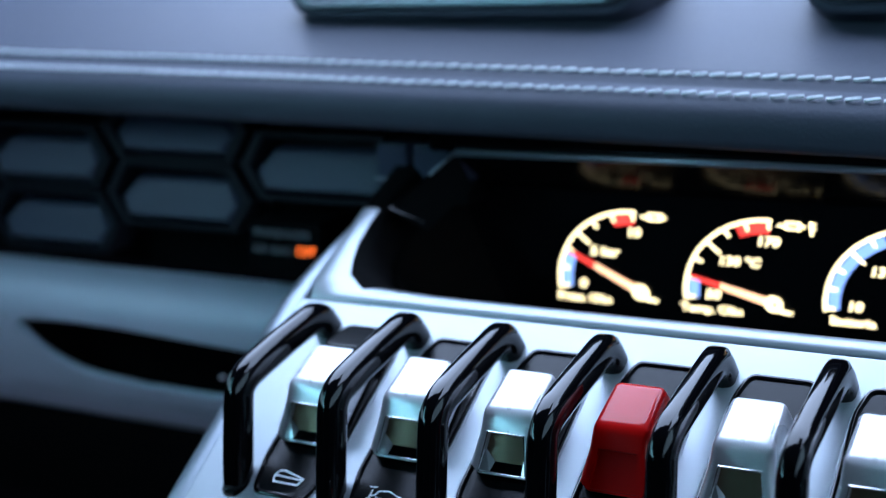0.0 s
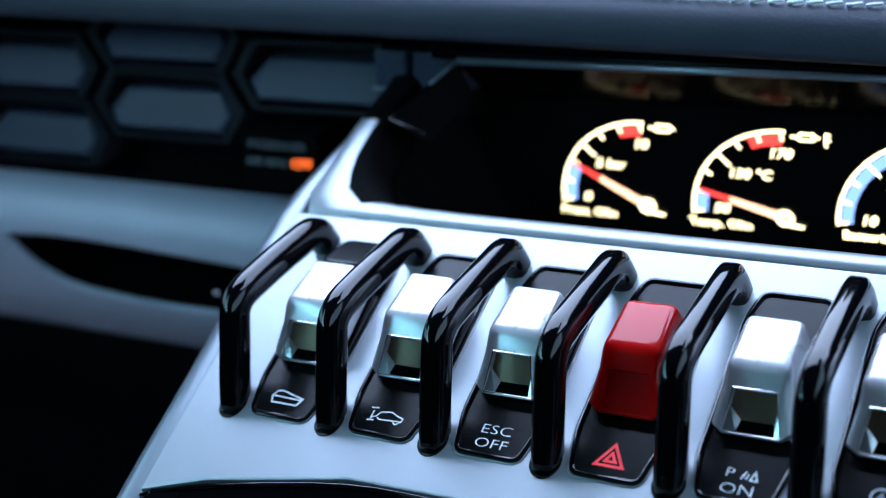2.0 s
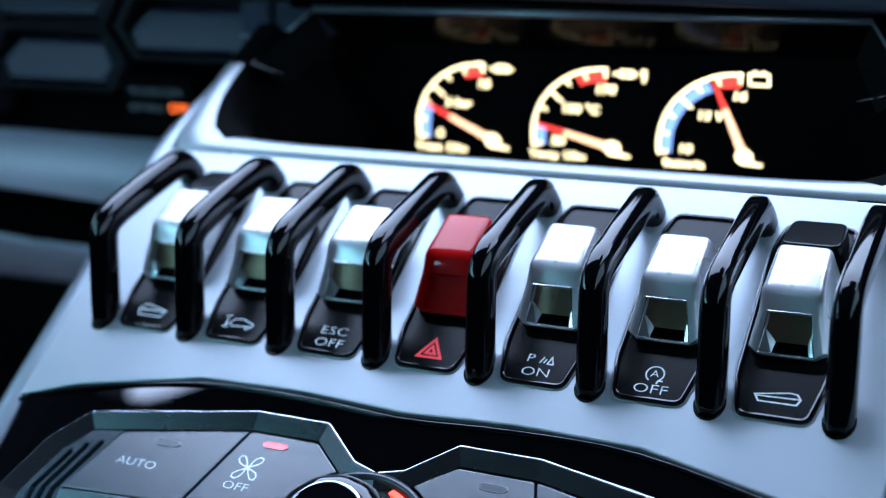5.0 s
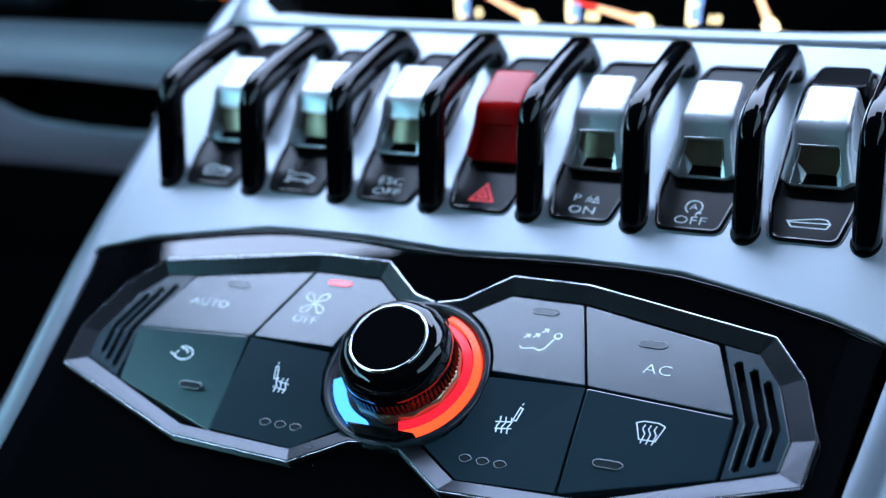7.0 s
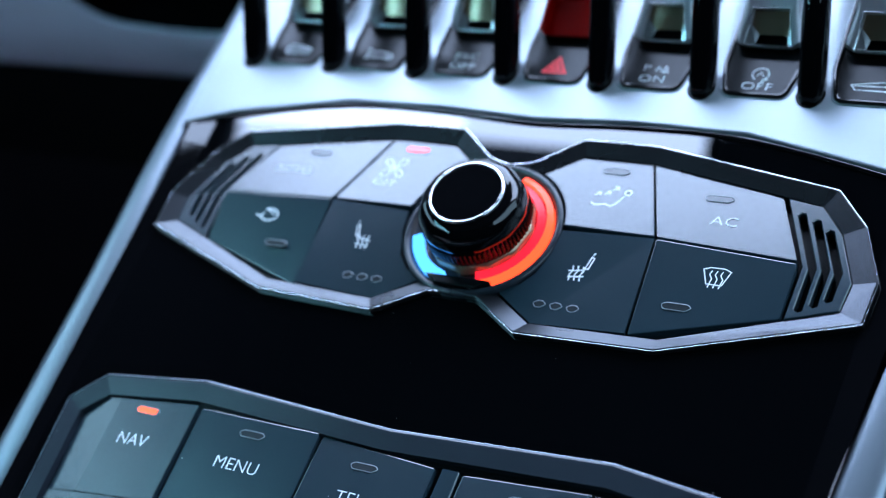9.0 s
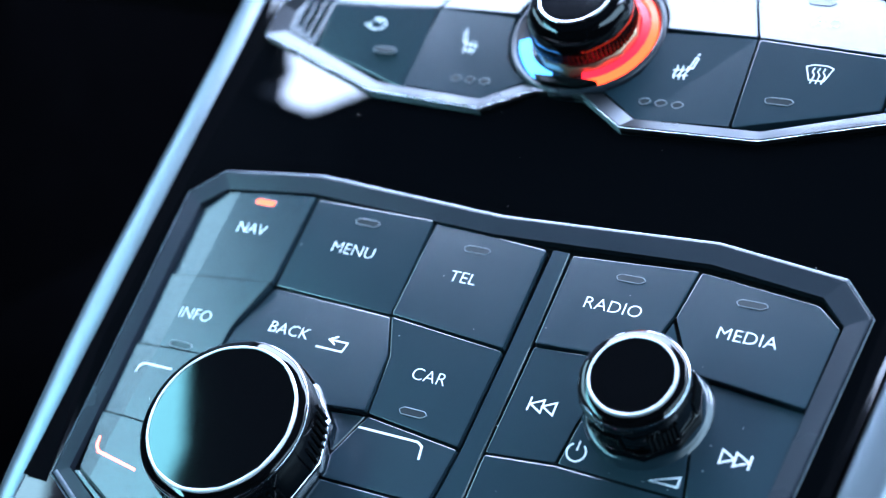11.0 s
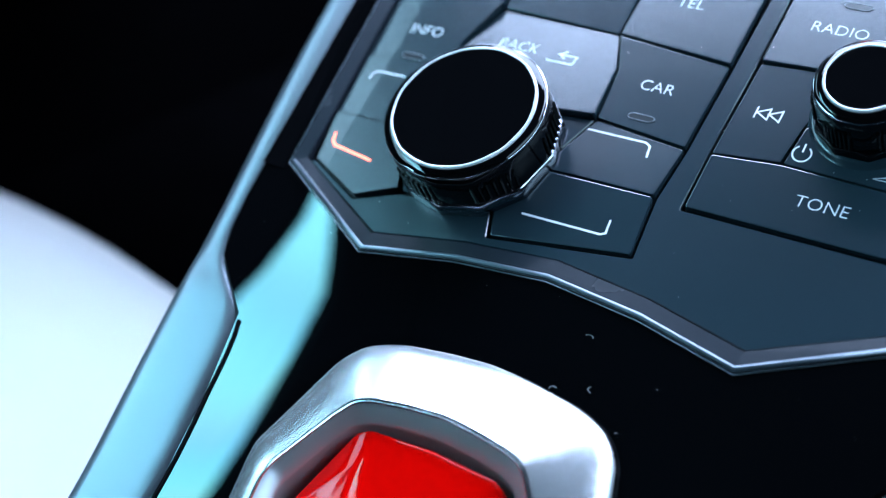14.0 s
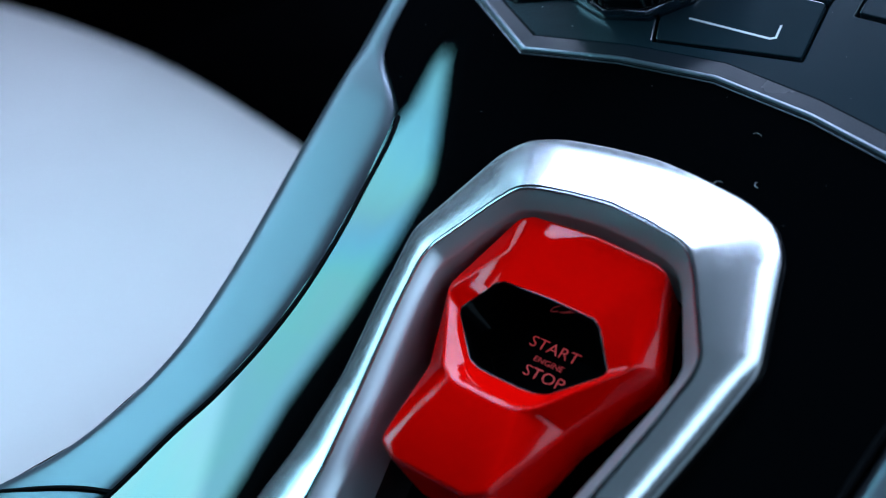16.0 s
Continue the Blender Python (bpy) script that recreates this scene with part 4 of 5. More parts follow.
# the temperature knob with its lit ring
def knob(name, label, panel, at, r_base, r_top, high, facets=12, dish=0.04, ring=1.6, drum=True):
    """A rotary knob on its panel: ribbed body, chrome collar and ring, glossy cap."""
    wave = lambda a, z: 1 + 0.006 * math.cos(facets * a)
    step = 2 * math.pi / facets
    flat_side = lambda a: math.cos(step / 2) / math.cos(a % step - step / 2)
    skirt = 0.5
    lip = r_top + 0.6
    if drum:
        shoulder = [(r_base - 0.4, high * 0.7), (r_base - 0.5, high - 2.2), (r_base - 0.9, high - 1.1), (r_base - 1.7, high - 0.5), (lip, high - 0.3)]
        line = (r_base - 0.75, high - 1.4)
    else:
        shoulder = [(lip + (r_base - lip) * math.cos(q), high * 0.56 + (high * 0.44 - 0.2) * math.sin(q)) for q in [radians(15 * j) for j in range(7)]]
        line = (r_base - 0.2, high * 0.6)
    k = part(name, lathe([(r_base - 1.2, 2), (r_base - 0.5, 3.4), (r_base - 0.5, high * 0.5)] + shoulder + [(r_top - 0.2, high - 0.1)], sides=96, wave=wave),
             GLOSS, panel, label, smooth=40)
    k.matrix_basis = pose(at[0] * MM, at[1] * MM, -1.2 * MM)
    # the collar's edge is cut into flats
    cut = lambda a, z: flat_side(a) if z < 3.0 else 1.0
    part("collar", lathe([(r_base + skirt, -1), (r_base + skirt, 0.9), (r_base + 0.4, 2.8), (r_base - 0.6, 3.8), (r_base - 2, 3.8)], sides=144, wave=cut), (STEEL if r_base > 20 else GLOSS) if drum else SMOKE, k, "polished collar cut into flats" if drum else "dark nickel collar", smooth=25)
    rib_r = r_base - 0.25
    rib = part("rib", tube([(0, 0, 4.2), (0, 0, high * (0.66 if drum else 0.5))], 0.5, 5), PLATE, k)
    # ribs stand in clusters with smooth grips between them
    for j in [j for j in range(72) if not drum or j % 12 < 7]:
        a = 2 * math.pi * j / 72
        ob = rib if j == 0 else new("rib", rib.data)
        ob.parent = k
        ob.matrix_basis = pose(rib_r * math.cos(a) * MM, rib_r * math.sin(a) * MM, 0)
    part("shoulder_line", lathe([(line[0] - 0.3, line[1] - 0.4), (line[0] + 0.22, line[1] - 0.2), (line[0] + 0.1, line[1] + 0.25), (line[0] - 0.5, line[1] + 0.35)], sides=96), STEEL if drum else GLOSS, k, "thin chrome line", smooth=50)
    # the trim ring is round outside and cut into flats inside
    flats = lambda a, z: 1 + 0.32 * (flat_side(a) - math.cos(step / 2)) if z > high + 0.4 else 1.0
    part("trim_ring", lathe([(r_top + 0.7 - ring, high - 0.5), (r_top + 0.75, high - 0.1), (r_top + 0.55, high + 0.35), (r_top + 1.05 - ring, high + 0.5), (r_top + 0.75 - ring, high + 0.42), (r_top + 0.7 - ring, high - 0.5)],
                            sides=144, wave=flats), RING if drum else BRIGHT, k, "bright satin trim ring", smooth=50)
    part("cap", lathe([(r_top + 0.3, high - 0.6), (r_top + 0.25, high + 0.22), (r_top + 0.15, high + 0.3), (r_top - 0.3, high + 0.3), (r_top - 0.8, high + 0.3), (r_top * 0.6, high + 0.3 - dish * 0.4), (0.05, high + 0.3 - dish * 0.6)], sides=64), GLOSS, k, smooth=40)
    return k


knob("knob", "glossy black ribbed temperature knob", climate, (0, KNOB_Y), 15.0, 9.8, 15.8, ring=0.9, drum=False)
light_ring = part("light_ring", lathe([(14, -0.5), (22.6, -0.5), (22.6, 2.2), (21.2, 2.4), (20.4, 1.6), (20.1, 0.3), (14, 0.3)], sides=64), DARK_RIM, climate, "dark ring bed", smooth=40)
light_ring.matrix_basis = pose(0, KNOB_Y * MM, -2.0 * MM)


def sector(r0, r1, a0, a1, z0, z1, n=18):
    rows = []
    for i in range(n + 1):
        a = radians(a0 + (a1 - a0) * i / n)
        c, s = math.cos(a), math.sin(a)
        rows.append([(r0 * c, r0 * s, z0), (r1 * c, r1 * s, z0), (r1 * c, r1 * s, z1 - 0.8), (r0 * c, r0 * s, z1)])
    return loft(rows)


GLOW_RED = material("lit_red_ring", (0.12, 0.002, 0.004), 0.3, emit=1.1, emit_colour=(1.0, 0.015, 0.035), spec=0.2)
GLOW_ORANGE = material("lit_orange_ring", (0.12, 0.01, 0.004), 0.3, emit=2.0, emit_colour=(1.0, 0.06, 0.018), spec=0.2)
GLOW_BLUE = material("lit_blue_ring", (0.01, 0.04, 0.12), 0.3, emit=1.9, emit_colour=(0.06, 0.34, 1.0), spec=0.2)
part("red_glow", sector(15.6, 17.7, -74, 68, 0.4, 2.8, 24), GLOW_RED, light_ring, "glowing red band")
part("orange_glow", sector(18.2, 19.9, -78, 72, 0.4, 2.6, 24), GLOW_ORANGE, light_ring, "glowing orange red band")
part("blue_glow", sector(16.6, 19.8, 196, 254, 0.4, 2.6, 14), GLOW_BLUE, light_ring, "glowing blue band")
part("ring_foot", slab([(-9.5, -17.5), (9.5, -17.5), (6, -20.5), (-6, -20.5)], -1, 3.4, 0.6, 2), PLATE, light_ring)

# ---- media panel ----
media = thing("media_panel", "dark grey media control panel with printed keys", "media control")
M_IN = [(0, -58.5), (58, -56), (86, -59.5), (92.5, -66), (84.5, -150.5), (52.5, -166.6), (26, -161.2), (0, -158.5)]
m_inner = M_IN + [(-x, y) for x, y in reversed(M_IN[1:-1])]
part("rim", dished(m_outer, m_inner, -0.7, -1.3, -4.5), DARK_RIM, media, "dark satin rim")
part("edge_line", tube([(x, y, -1.25) for x, y in shrunk(m_outer, -0.35)], 0.17, 6, closed=True), RAIL, media, "thin bright edge line")
# silver on the dark rim's lower bevel paints the light it reflects
low_edge = sorted(p for p in shrunk(m_outer, 1.0) if p[1] < -140)
part("bevel_highlight", tube([(x, y, -1.1) for x, y in low_edge], 0.7, 10), RAIL, media, "lower bevel, its highlight painted in satin silver", smooth=60)
part("bed", slab(shrunk(m_inner, -0.8), -6, -3.4), PLATE, media)


def media_z(x, y):
    return -1.6


def mkey(poly, zf=media_z):
    return key("key", poly, KEY, media, zf, gap=0.3, r=0.7)


def lean(cx, cy, across, along, base=-1.6):
    """A plane tilted across and along the panel, at the panel's height over (cx, cy)."""
    return lambda x, y: base + across * (x - cx) + along * (y - cy)


MEDIA_KEYS = (
    ([(-87.5, -60), (-55.8, -57.4), (-55.2, -86.4), (-90, -89.2), (-92.6, -66)], lean(-71, -74, 0.055, 0.02, -1.3)),
    ([(-55.8, -57.4), (-18.2, -57.4), (-17.6, -87.6), (-55.2, -86.4)], lean(-37, -71, 0, 0.03)),
    ([(-18.2, -57.4), (15.8, -59.8), (16.2, -90.4), (-17.6, -87.6)], lean(-3, -73, 0.01, -0.02)),
    ([(-90, -89.2), (-55.2, -86.4), (-60, -101.5), (-60, -111), (-88, -112)], lean(-73, -100, 0.055, 0.02, -1.3)),
    ([(-55.2, -86.4), (-17.6, -87.6), (-12.6, -99), (-10.8, -115.4), (-36, -118), (-60, -112), (-60, -101.5)], lean(-36, -99, 0.01, -0.07)),
    ([(-17.6, -87.6), (16.2, -90.4), (15.8, -118), (-10.8, -115.4), (-12.6, -99)], lean(0, -102, 0.0, -0.01)),
    ([(-88, -112), (-60, -111), (-60, -133.6), (-85.6, -133)], lean(-73, -122, 0.055, 0.02, -1.3)),
    ([(-85.6, -133), (-60, -133.6), (-52, -152), (-64, -157.5), (-82.6, -149.4)], lean(-73, -143, 0.055, 0.02, -1.3)),
    ([(-10.8, -115.4), (15.8, -118), (14.6, -133.8), (-18, -134.4), (-14, -124)], lean(0, -124, 0.0, -0.05)),
    ([(-18, -134.4), (14.6, -133.8), (16.4, -151), (-21.4, -157), (-24, -150)], lean(0, -144, 0.0, 0.05)),
    ([(22.4, -59.8), (55.8, -57.6), (54, -72), (50, -86), (23, -87.2)], lean(38, -72, 0, -0.045)),
    ([(55.8, -57.6), (85.6, -61), (92, -66.4), (90.4, -89), (62, -86), (54, -72)], lean(72, -73, 0, -0.055)),
    ([(23, -87.2), (50, -86), (44, -95), (41.6, -104), (40.2, -115.6), (22.4, -117.4)], lean(32, -102, 0.02, 0)),
    ([(62, -86), (90.4, -89), (88.2, -118.6), (71.2, -116.2), (68.5, -104)], lean(79, -104, 0, -0.03)),
    ([(41.6, -104), (55, -92), (68.5, -104), (71.2, -116.2), (40.2, -115.6)], lean(55, -110, 0, 0.04)),
    ([(22.4, -117.4), (40.2, -115.6), (71.2, -116.2), (88.2, -118.6), (86.8, -134), (22.6, -134.4)], lean(54, -125, 0, 0.0)),
)
# the outer column of keys falls away along its edge in a facet
CREASE = (Vector((-82.0, -57.0)), Vector((-77.4, -151.0)))


def beyond(x, y):
    a, b = CREASE
    d = (b - a).normalized()
    return d.y * (x - a.x) - d.x * (y - a.y)


def clipped(poly, sign):
    """The part of an outline on one side of the crease."""
    out = []
    for p, q in zip(poly, poly[1:] + poly[:1]):
        p, q = Vector(p), Vector(q)
        u, w = sign * beyond(*p), sign * beyond(*q)
        if u >= 0:
            out.append(p)
        if u * w < 0:
            out.append(p.lerp(q, u / (u - w)))
    return [(p.x, p.y) for p in out]


for poly, plane in MEDIA_KEYS:
    if min(x for x, y in poly) > -80:
        mkey(poly, plane)
        continue
    whole = [(p[0], p[1]) for p in shrunk(poly, 0.3)]
    k = part("key", slab(clipped(whole, -1), lambda x, y: plane(x, y) - 3.4, plane), KEY, media)
    part("key_facet", slab(clipped(whole, 1), lambda x, y: plane(x, y) - 3.4, lambda x, y: plane(x, y) - 0.06 * max(0.0, beyond(x, y))), KEY, k)
# still faces of the panel between and below the keys
for poly in ([(16.8, -59.2), (22.0, -59.2), (22.5, -87), (22.1, -117.4), (22.3, -134.9), (86.6, -134.5), (84.6, -150.2), (52.5, -166.2), (26, -160.8), (0, -158.2), (-26, -160.8), (-52.5, -166.2),
              (-84.2, -150.8), (-82.4, -149.9), (-64, -158), (-51.8, -152.6), (-24.2, -150.4), (-21.6, -157.5), (16.8, -151.5), (15.0, -134), (16.2, -118), (16.6, -90.4)],
             [(-59.6, -111.6), (-36, -118.2), (-10.9, -115.6), (-14.2, -124), (-18.2, -134.4), (-24.2, -150), (-52, -152), (-59.6, -133.6)],
             [(54, -72.6), (61.6, -86.2), (68, -103.4), (55, -92.4), (42, -103.4), (44.4, -95), (50.4, -86.2)]):
    part("panel_face", slab(rounded(shrunk(poly, 0.25), 0.5, 2), -5, -2.0, 0.25, 1), KEY, media, smooth=35)


def media_at(x, y):
    """The height of the key face over a place."""
    for poly, plane in MEDIA_KEYS:
        if inside(x, y, poly):
            return plane(x, y), plane(x, y + 1) - plane(x, y), plane(x + 1, y) - plane(x, y)
    return -1.6, 0.0, 0.0


def mmark(x, y):
    z, along, across = media_at(x, y)
    return local(x, y, z + 0.06, math.degrees(math.atan(along)), -math.degrees(math.atan(across)))


for x, y, lit in ((-70.9, -62, 1), (-37, -62.2, 0), (-2.7, -64, 0), (39.9, -63.9, 0), (70.6, -64.6, 0), (-72.6, -110.0, 0), (0.8, -112.2, 0)):
    lamp_slot(x, y, lambda a, b: media_at(a, b)[0], media, LAMP_ORANGE if lit else LAMP_OFF, math.degrees(math.atan(media_at(x, y)[1])), 7.8)
for text, x, y in (("NAV", -71.2, -71), ("MENU", -37.4, -71.3), ("TEL", -2.9, -73), ("INFO", -73.5, -100.4), ("BACK", -43.6, -98.4), ("CAR", 0.5, -102),
                   ("RADIO", 38.4, -72.8), ("MEDIA", 72.2, -73.9), ("TONE", 54.1, -124.7)):
    letters(text, 4.9, mmark(x, y), PRINT, media, wide=1.02)
ribbon([[(-4.6, -1.4), (3.4, -1.4), (3.8, 1.4), (-1.6, 1.4)], [(0.4, 2.8), (-1.8, 1.4), (0.4, 0.2)]], 0.5, mmark(-29, -99.6), PRINT, media)


def skip_mark(f):
    return [[(f * -3.4, -1.8), (f * -3.4, 1.8)], [(f * -3.2, 0), (f * 0, 1.7), (f * 0, -1.7), (f * -3.2, 0)], [(f * 0, 0), (f * 3.2, 1.7), (f * 3.2, -1.7), (f * 0, 0)]]


ribbon(skip_mark(1), 0.45, mmark(31.6, -102.4), PRINT, media)
ribbon(skip_mark(-1), 0.45, mmark(78.9, -103.9), PRINT, media)
ribbon([arc(0, 0, 2.3, 125, 415, 16), [(0, 0.4), (0, 2.9)]], 0.45, mmark(43.8, -111.4), PRINT, media)
ribbon([[(-3.4, -0.8), (3.2, -0.8), (3.2, 1.6), (-3.4, -0.8)]], 0.45, mmark(65.6, -112.8), PRINT, media)
LAMP_BRACKET = material("lit_red_bracket", (0.9, 0.15, 0.1), 0.4, emit=2.5, emit_colour=(1.0, 0.16, 0.10))
ribbon([[(-11.7, 2.9), (5, 3.1), (6.6, 2.2), (7.3, -1.3)]], 0.6, mmark(0.2, -122), PRINT, media)
ribbon([[(-19, -1.3), (3.4, -0.9), (4.6, -0.2), (4.2, 3.6)]], 0.6, mmark(3.0, -147), PRINT, media)
ribbon([[(-5, -3.4), (-4.6, -1), (-3.2, -0.4), (6, -0.4)]], 0.6, mmark(-77, -117), PRINT, media)
ribbon([[(-7.2, 3.4), (-6.6, 0.8), (-5, -0.6), (9, -2.6)]], 0.7, mmark(-74, -143.6), LAMP_BRACKET, media, label="glowing red corner mark")

knob("knob", "large glossy black selector knob", media, (-37, -132.3), 22.6, 19.1, 16.2, ring=0.95)
knob("knob", "small glossy black volume knob", media, (55.8, -97.2), 13.2, 9.5, 15.2, facets=10, ring=0.8)
# the panel swells up to the volume knob
part("knob_seat", lathe([(15.6, -1.9), (15.1, -1.6), (14.6, -1.2), (14.2, -0.8), (13.9, -0.5), (13.0, -0.4)], at=(55.8, -97.2), sides=72), KEY, media, smooth=60, soft=True)

# ---- start button under its red flap, in a silver surround ----
shifter = thing("start_surround", "brushed silver surround of the start button", "gear console trim")
S_OUT = [(0, -190.6), (12, -191.6), (25, -193.6), (33.5, -197), (38.2, -203), (46.8, -230), (46.2, -235), (43.8, -250), (39.6, -272), (39.2, -292), (43, -345)]
S_MID = [(0, -209.8), (10, -210.8), (19, -212.3), (23, -214), (26.5, -218.5), (36.4, -234.5), (36.9, -238.8), (35.2, -251), (30.9, -273), (27.6, -291), (24, -320)]
S_IN = [(0, -213.8), (10, -214.6), (18, -216), (22, -217.8), (25.2, -222.2), (33.2, -236.5), (33.4, -240.5), (31.4, -252), (26.8, -274), (23, -292), (20, -316)]


def both(h):
    return h + [(-x, y) for x, y in reversed(h[1:])]


so, sm, si = (rounded(both(h), r, 4) for h, r in ((S_OUT, 4.0), (S_MID, 1.8), (S_IN, 1.8)))


def between(p, q, f):
    return [(a[0] + (b[0] - a[0]) * f, a[1] + (b[1] - a[1]) * f) for a, b in zip(p, q)]


def ridge_z(y):
    """The surround's ridge is highest ahead of the button and falls along its sides."""
    marks = [(-200, 9.3), (-214, 9.2), (-235, 6.0), (-272, 5.3), (-330, 4.5)]
    for (y0, z0), (y1, z1) in zip(marks, marks[1:]):
        if y1 <= y <= y0:
            return z0 + (z1 - z0) * (y0 - y) / (y0 - y1)
    return marks[-1][1]


rows = [[(x, y, -5) for x, y in so], [(x, y, 0.9) for x, y in so], [(x, y, 1.8) for x, y in between(so, sm, 0.05)]]
for f in (0.2, 0.35, 0.5, 0.65, 0.8, 0.94):
    # the face is flat ahead of the button and rounds over along the sides
    bend = [1.1 + 1.0 * min(1.0, max(0.0, (-214 - y) / 20)) for x, y in sm]
    rows.append([(x, y, 1.8 + (ridge_z(c[1]) - 1.9) * (1 - (1 - f) ** k)) for (x, y), c, k in zip(between(so, sm, f), sm, bend)])
rows += [[(x, y, ridge_z(y)) for x, y in sm], [(x, y, ridge_z(y) - 0.1) for x, y in between(sm, si, 0.08)]]
wall = [[(x, y, ridge_z(y) - 0.2) for x, y in between(sm, si, 0.08)], [(x, y, ridge_z(y) - 2.6) for x, y in between(sm, si, 1.05)], [(x, y, ridge_z(y) - 3.6) for x, y in between(sm, si, 1.15)], [(x, y, -14) for x, y in between(sm, si, 1.2)]]
part("inner_wall", loft(wall, caps=False), material("satin_steel", (0.5, 0.52, 0.54), 0.34, 0.55, bump=0.03, bump_size=3000, vary=0.03), shifter, "satin steel inner wall", smooth=32)
part("surround", loft(rows, caps=False), material("brushed_silver", (0.78, 0.79, 0.80), 0.25, 0.85, bump=0.03, bump_size=3000, vary=0.03, smear=0.02), shifter, smooth=48)
part("inner_edge", tube([(x, y, ridge_z(y)) for x, y in between(sm, si, 0.05)], 0.35, 6, closed=True), CHROME_LINE, shifter, "thin bright inner edge")
part("edge_groove", tube([(x, y, ridge_z(y) - 0.05) for x, y in between(sm, so, 0.03)], 0.22, 6, closed=True), PLATE, shifter, "thin dark groove")
part("well", slab(shrunk(si, -1), -15, -13), GLOSS, shifter)
part("outer_gasket", tube([(x, y, -1.1) for x, y in shrunk(so, -0.4)], 0.5, 6, closed=True), PLATE, shifter, "thin dark gasket")

flap = thing("start_button_flap", "red gloss flap over the start button", "switch cover")
# half outlines from the top middle clockwise: foot, outer edge, ridge, edge of the hole
R_OUT = [(0, -216.8, 6.2), (17, -217.8, 6.2), (20.2, -219.6, 6.1), (28.4, -240, 2.2), (19.2, -261, 4.8), (14.6, -282.5, 12.5), (10, -285, 12.2)]
R_RIDGE = [(0, -226, 7.5), (13.6, -226.8, 7.4), (16.6, -228.8, 7.2), (25, -243, 7.4), (12.3, -261.5, 11.3), (8.6, -263.2, 11.5), (5, -263.6, 11.5)]
R_HOLE = [(0, -236.6, 9.0), (12, -237.0, 9.0), (13.9, -238, 8.8), (20.3, -246.2, 5.7), (10.6, -256, 5.7), (7.6, -257, 5.8), (4, -257.3, 5.8)]


def flap_ring(h, drop=None):
    pts = [(x, y, z if drop is None else drop) for x, y, z in h]
    return pts + [(-x, y, z) for x, y, z in reversed(pts) if x > 0]


shell = loft([flap_ring(R_OUT, -8.0), flap_ring(R_OUT), flap_ring(R_RIDGE), flap_ring(R_HOLE)], caps=False)
bmesh.ops.recalc_face_normals(shell, faces=shell.faces)
hard = [e for e in shell.edges if len(e.link_faces) == 2 and e.calc_face_angle(0) > radians(20)]
bmesh.ops.bevel(shell, geom=hard, offset=1.0, segments=4, affect="EDGES", profile=0.5, clamp_overlap=True)
part("shell", shell, LACQUER, flap, smooth=40, soft=True)
part("collar", loft([flap_ring(R_HOLE), flap_ring([(x * 0.97, -246 + (y + 246) * 0.97, z) for x, y, z in R_HOLE], -7.0)], caps=False), GLOSS, flap, "glossy black inner collar", smooth=32)
part("hole_edge", tube([(x, y, z - 0.25) for x, y, z in flap_ring(R_HOLE)], 0.3, 6, closed=True), GLOSS, flap, smooth=60)
start = thing("start_button", "black engine start button with red lettering", "push button", (0, -245, -6.4))
part("button", slab(rounded([(-22, 18), (20, 18), (25, 2), (14, -14), (-14, -14), (-25, 2)], 3, 3), -5, 0, 0.8, 2), GLOSS, start, smooth=40)
START_RED = material("red_lit_print", (0.6, 0.03, 0.04), 0.5, emit=0.2, emit_colour=(1.0, 0.09, 0.11))
letters("START", 4.0, local(-0.1, 3.0, 0.1), START_RED, start, wide=1.15)
letters("ENGINE", 2.0, local(0.5, -0.6, 0.1), START_RED, start, wide=1.15)
letters("STOP", 4.0, local(1.2, -4.0, 0.1), START_RED, start, wide=1.15)

# ---- instrument display in its well ----
display = thing("instrument_display", "dark display with three lit round gauges", "display", (0, 197, -50), (72, 0, 0))
GLASS = material("dark_display_glass", (0.004, 0.004, 0.005), 0.07, spec=0.28)
part("glass", slab(rounded([(-112, -30), (112, -30), (104, 35), (-104, 35)], 1, 3), -3, 0), GLASS, display)
CREAM = material("lit_cream_marks", (0.9, 0.8, 0.5), 0.5, emit=2.6, emit_colour=(1.0, 0.83, 0.48))
G_RED = material("lit_red_marks", (0.8, 0.05, 0.04), 0.5, emit=1.4, emit_colour=(1.0, 0.06, 0.05))
G_BLUE = material("lit_blue_marks", (0.2, 0.35, 0.8), 0.5, emit=1.2, emit_colour=(0.25, 0.45, 1.0))
G_NEEDLE = material("lit_needle", (0.95, 0.6, 0.4), 0.5, emit=2.0, emit_colour=(1.0, 0.55, 0.32))


def flat(points, z, mat, parent, name):
    return part(name, slab(points, z - 0.1, z), mat, parent)


def band(r0, r1, a0, a1, n=12):
    return arc(0, 0, r1, a0, a1, n) + arc(0, 0, r0, a1, a0, n)


